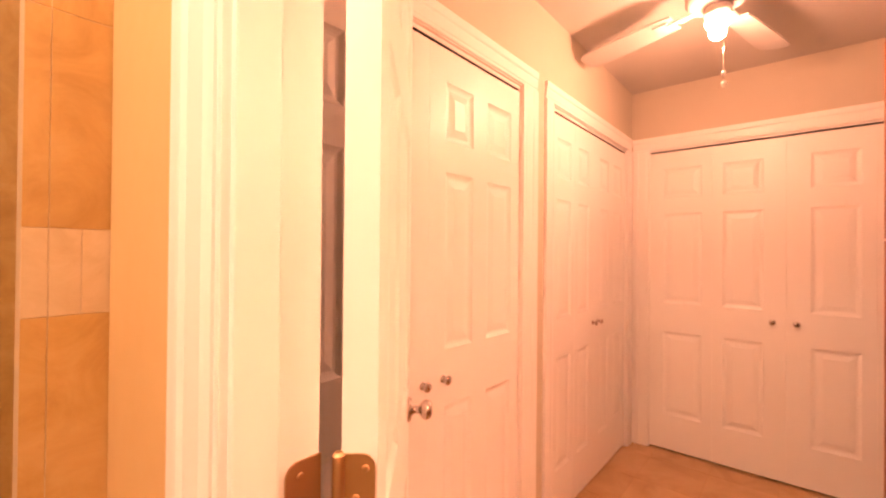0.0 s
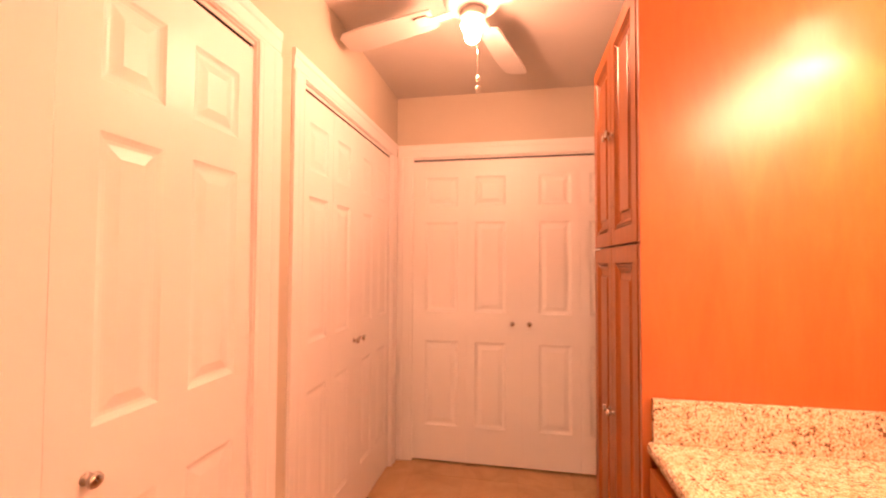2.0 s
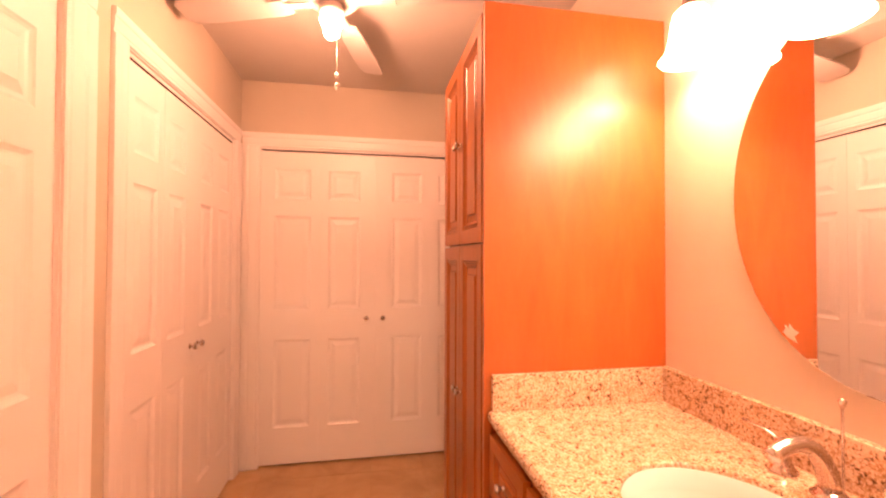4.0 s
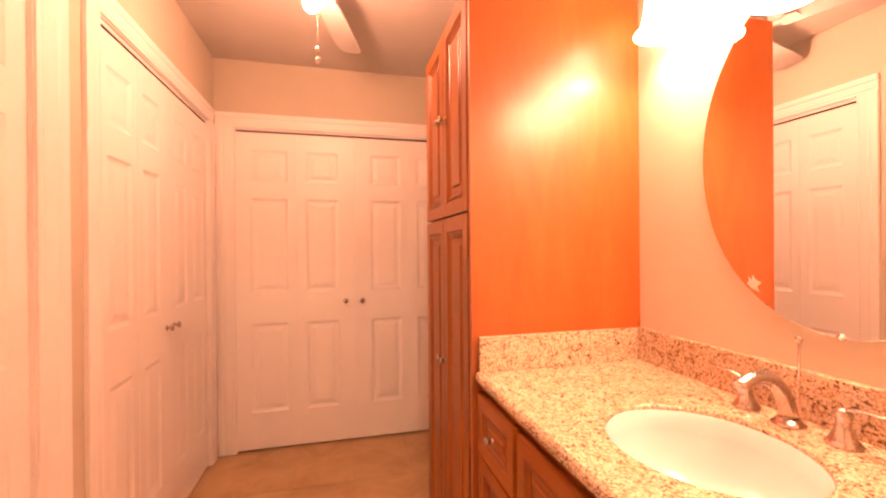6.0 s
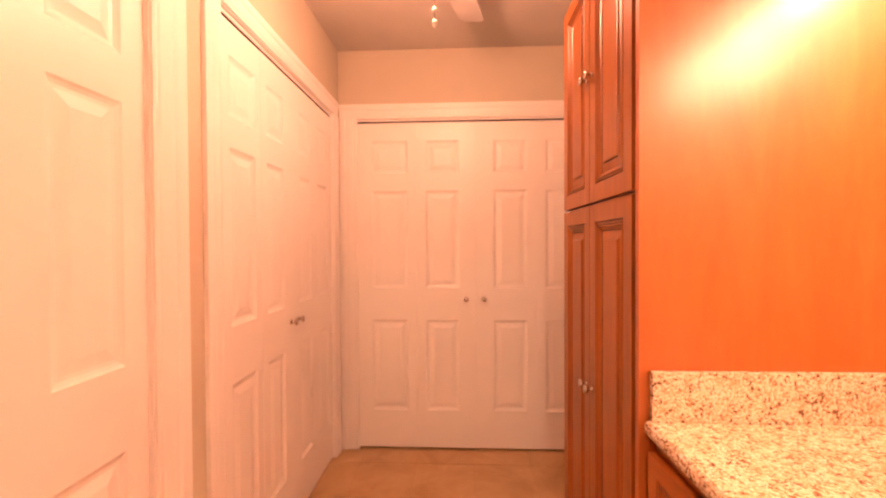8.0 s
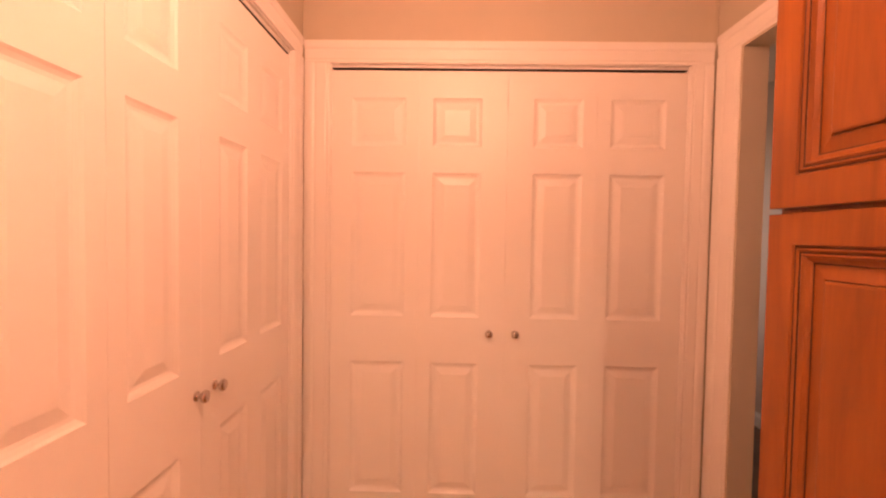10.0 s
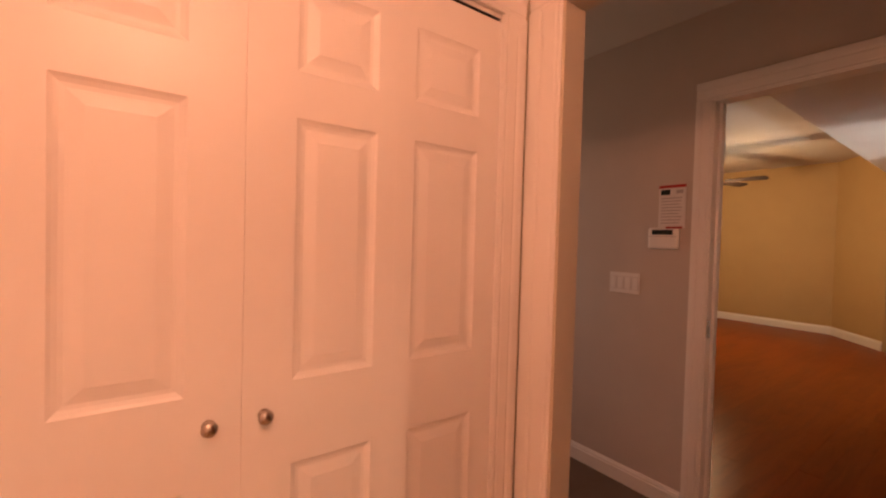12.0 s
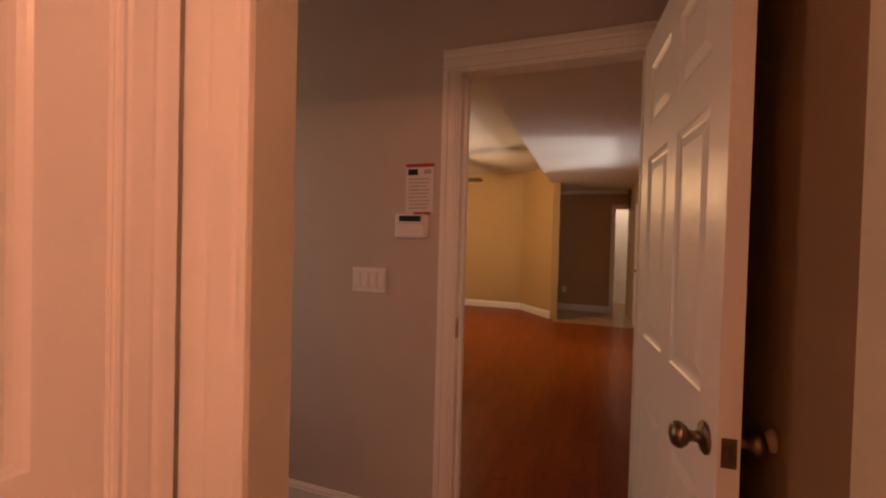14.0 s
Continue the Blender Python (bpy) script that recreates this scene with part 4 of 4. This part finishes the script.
# ---- shower room edge ----
sl = thing("ceiling_light", "flush lit ceiling light in the shower room", "ceiling lamp", "", pose(0.35, -0.75, CEILING))
part("base", turned([(0, 0), (0.14, 0), (0.14, -0.02), (0, -0.02)], 32), NICKEL, sl)
part("diffuser", turned([(0.13, -0.02), (0.125, -0.05), (0.09, -0.08), (0.04, -0.095), (0, -0.098)], 32), SHOWER_GLASS, sl, "lit glass diffuser", True)
lamp("shower_bulb", "POINT", (0.35, -0.75, CEILING - 0.2), 55.0, SHOWER_WARM, 0.06)

structure("wall_shower_pier", box(-0.40, -0.03, 0, -0.292, YD0, CEILING), PALE_GROUT, "tiled pier beside the doorway")
structure("wall_shower_front", box(-0.287, YD0 - 0.004, 0, 0.021, YD0 + 0.001, CEILING), TAN, "tan painted wall between tiles and doorway")
pier = bpy.data.objects["wall_shower_pier"]
z = 0.004
for i, (hgt, mat, split) in enumerate(((0.31, SHOWER_TILE, 1), (0.31, SHOWER_TILE, 1), (0.31, SHOWER_TILE, 1), (0.31, SHOWER_TILE, 1), (0.124, BAND_TILE, 2), (0.31, SHOWER_TILE, 1), (0.31, SHOWER_TILE, 1), (0.31, SHOWER_TILE, 1))):
    y0, y1 = -0.005, YD0 - 0.001
    for k in range(split):
        w = (y1 - y0) / split
        part("wall_tile", box(-0.293, y0 + k * w + 0.0005, z, -0.2912, y0 + (k + 1) * w - 0.0005, z + hgt - 0.001, 0.0003), mat, pier)
    part("edge_tile", box(-0.295, -0.032, z, -0.2911, -0.0055, z + hgt - 0.0012, 0.0006), mat, pier)
    z += hgt

# ---- floor pieces, last ----
floor = bpy.data.objects["floor"]
tile_mesh = mesh_of(box(0.0012, 0.0012, -0.0045, 0.3288, 0.3288, -0.0025, 0.0008), "floor_tile", FLOOR_TILE)
for i in range(6):
    for j in range(10):
        x, y = -0.56 + i * 0.33, -0.08 + j * 0.33
        if x + 0.33 > XJ0 + 0.06 or y < YD0 - 0.16:
            continue
        part("floor_tile", tile_mesh, None, floor).location = (x, y, 0)
living = bpy.data.objects["floor_living"]
board = mesh_of(box(0.0002, 0.0002, -0.005, 1.1998, 0.1198, 0.0, 0.0002), "floor_board", PLANK)
for j in range(48):
    for i in range(6):
        x, y = XD + 0.0 + i * 1.2 - (j * 0.47) % 1.2, 1.72 + j * 0.12
        if x < XD + 0.1 or x + 1.2 > 8.1:
            continue
        part("floor_board", board, None, living).location = (x, y, 0)
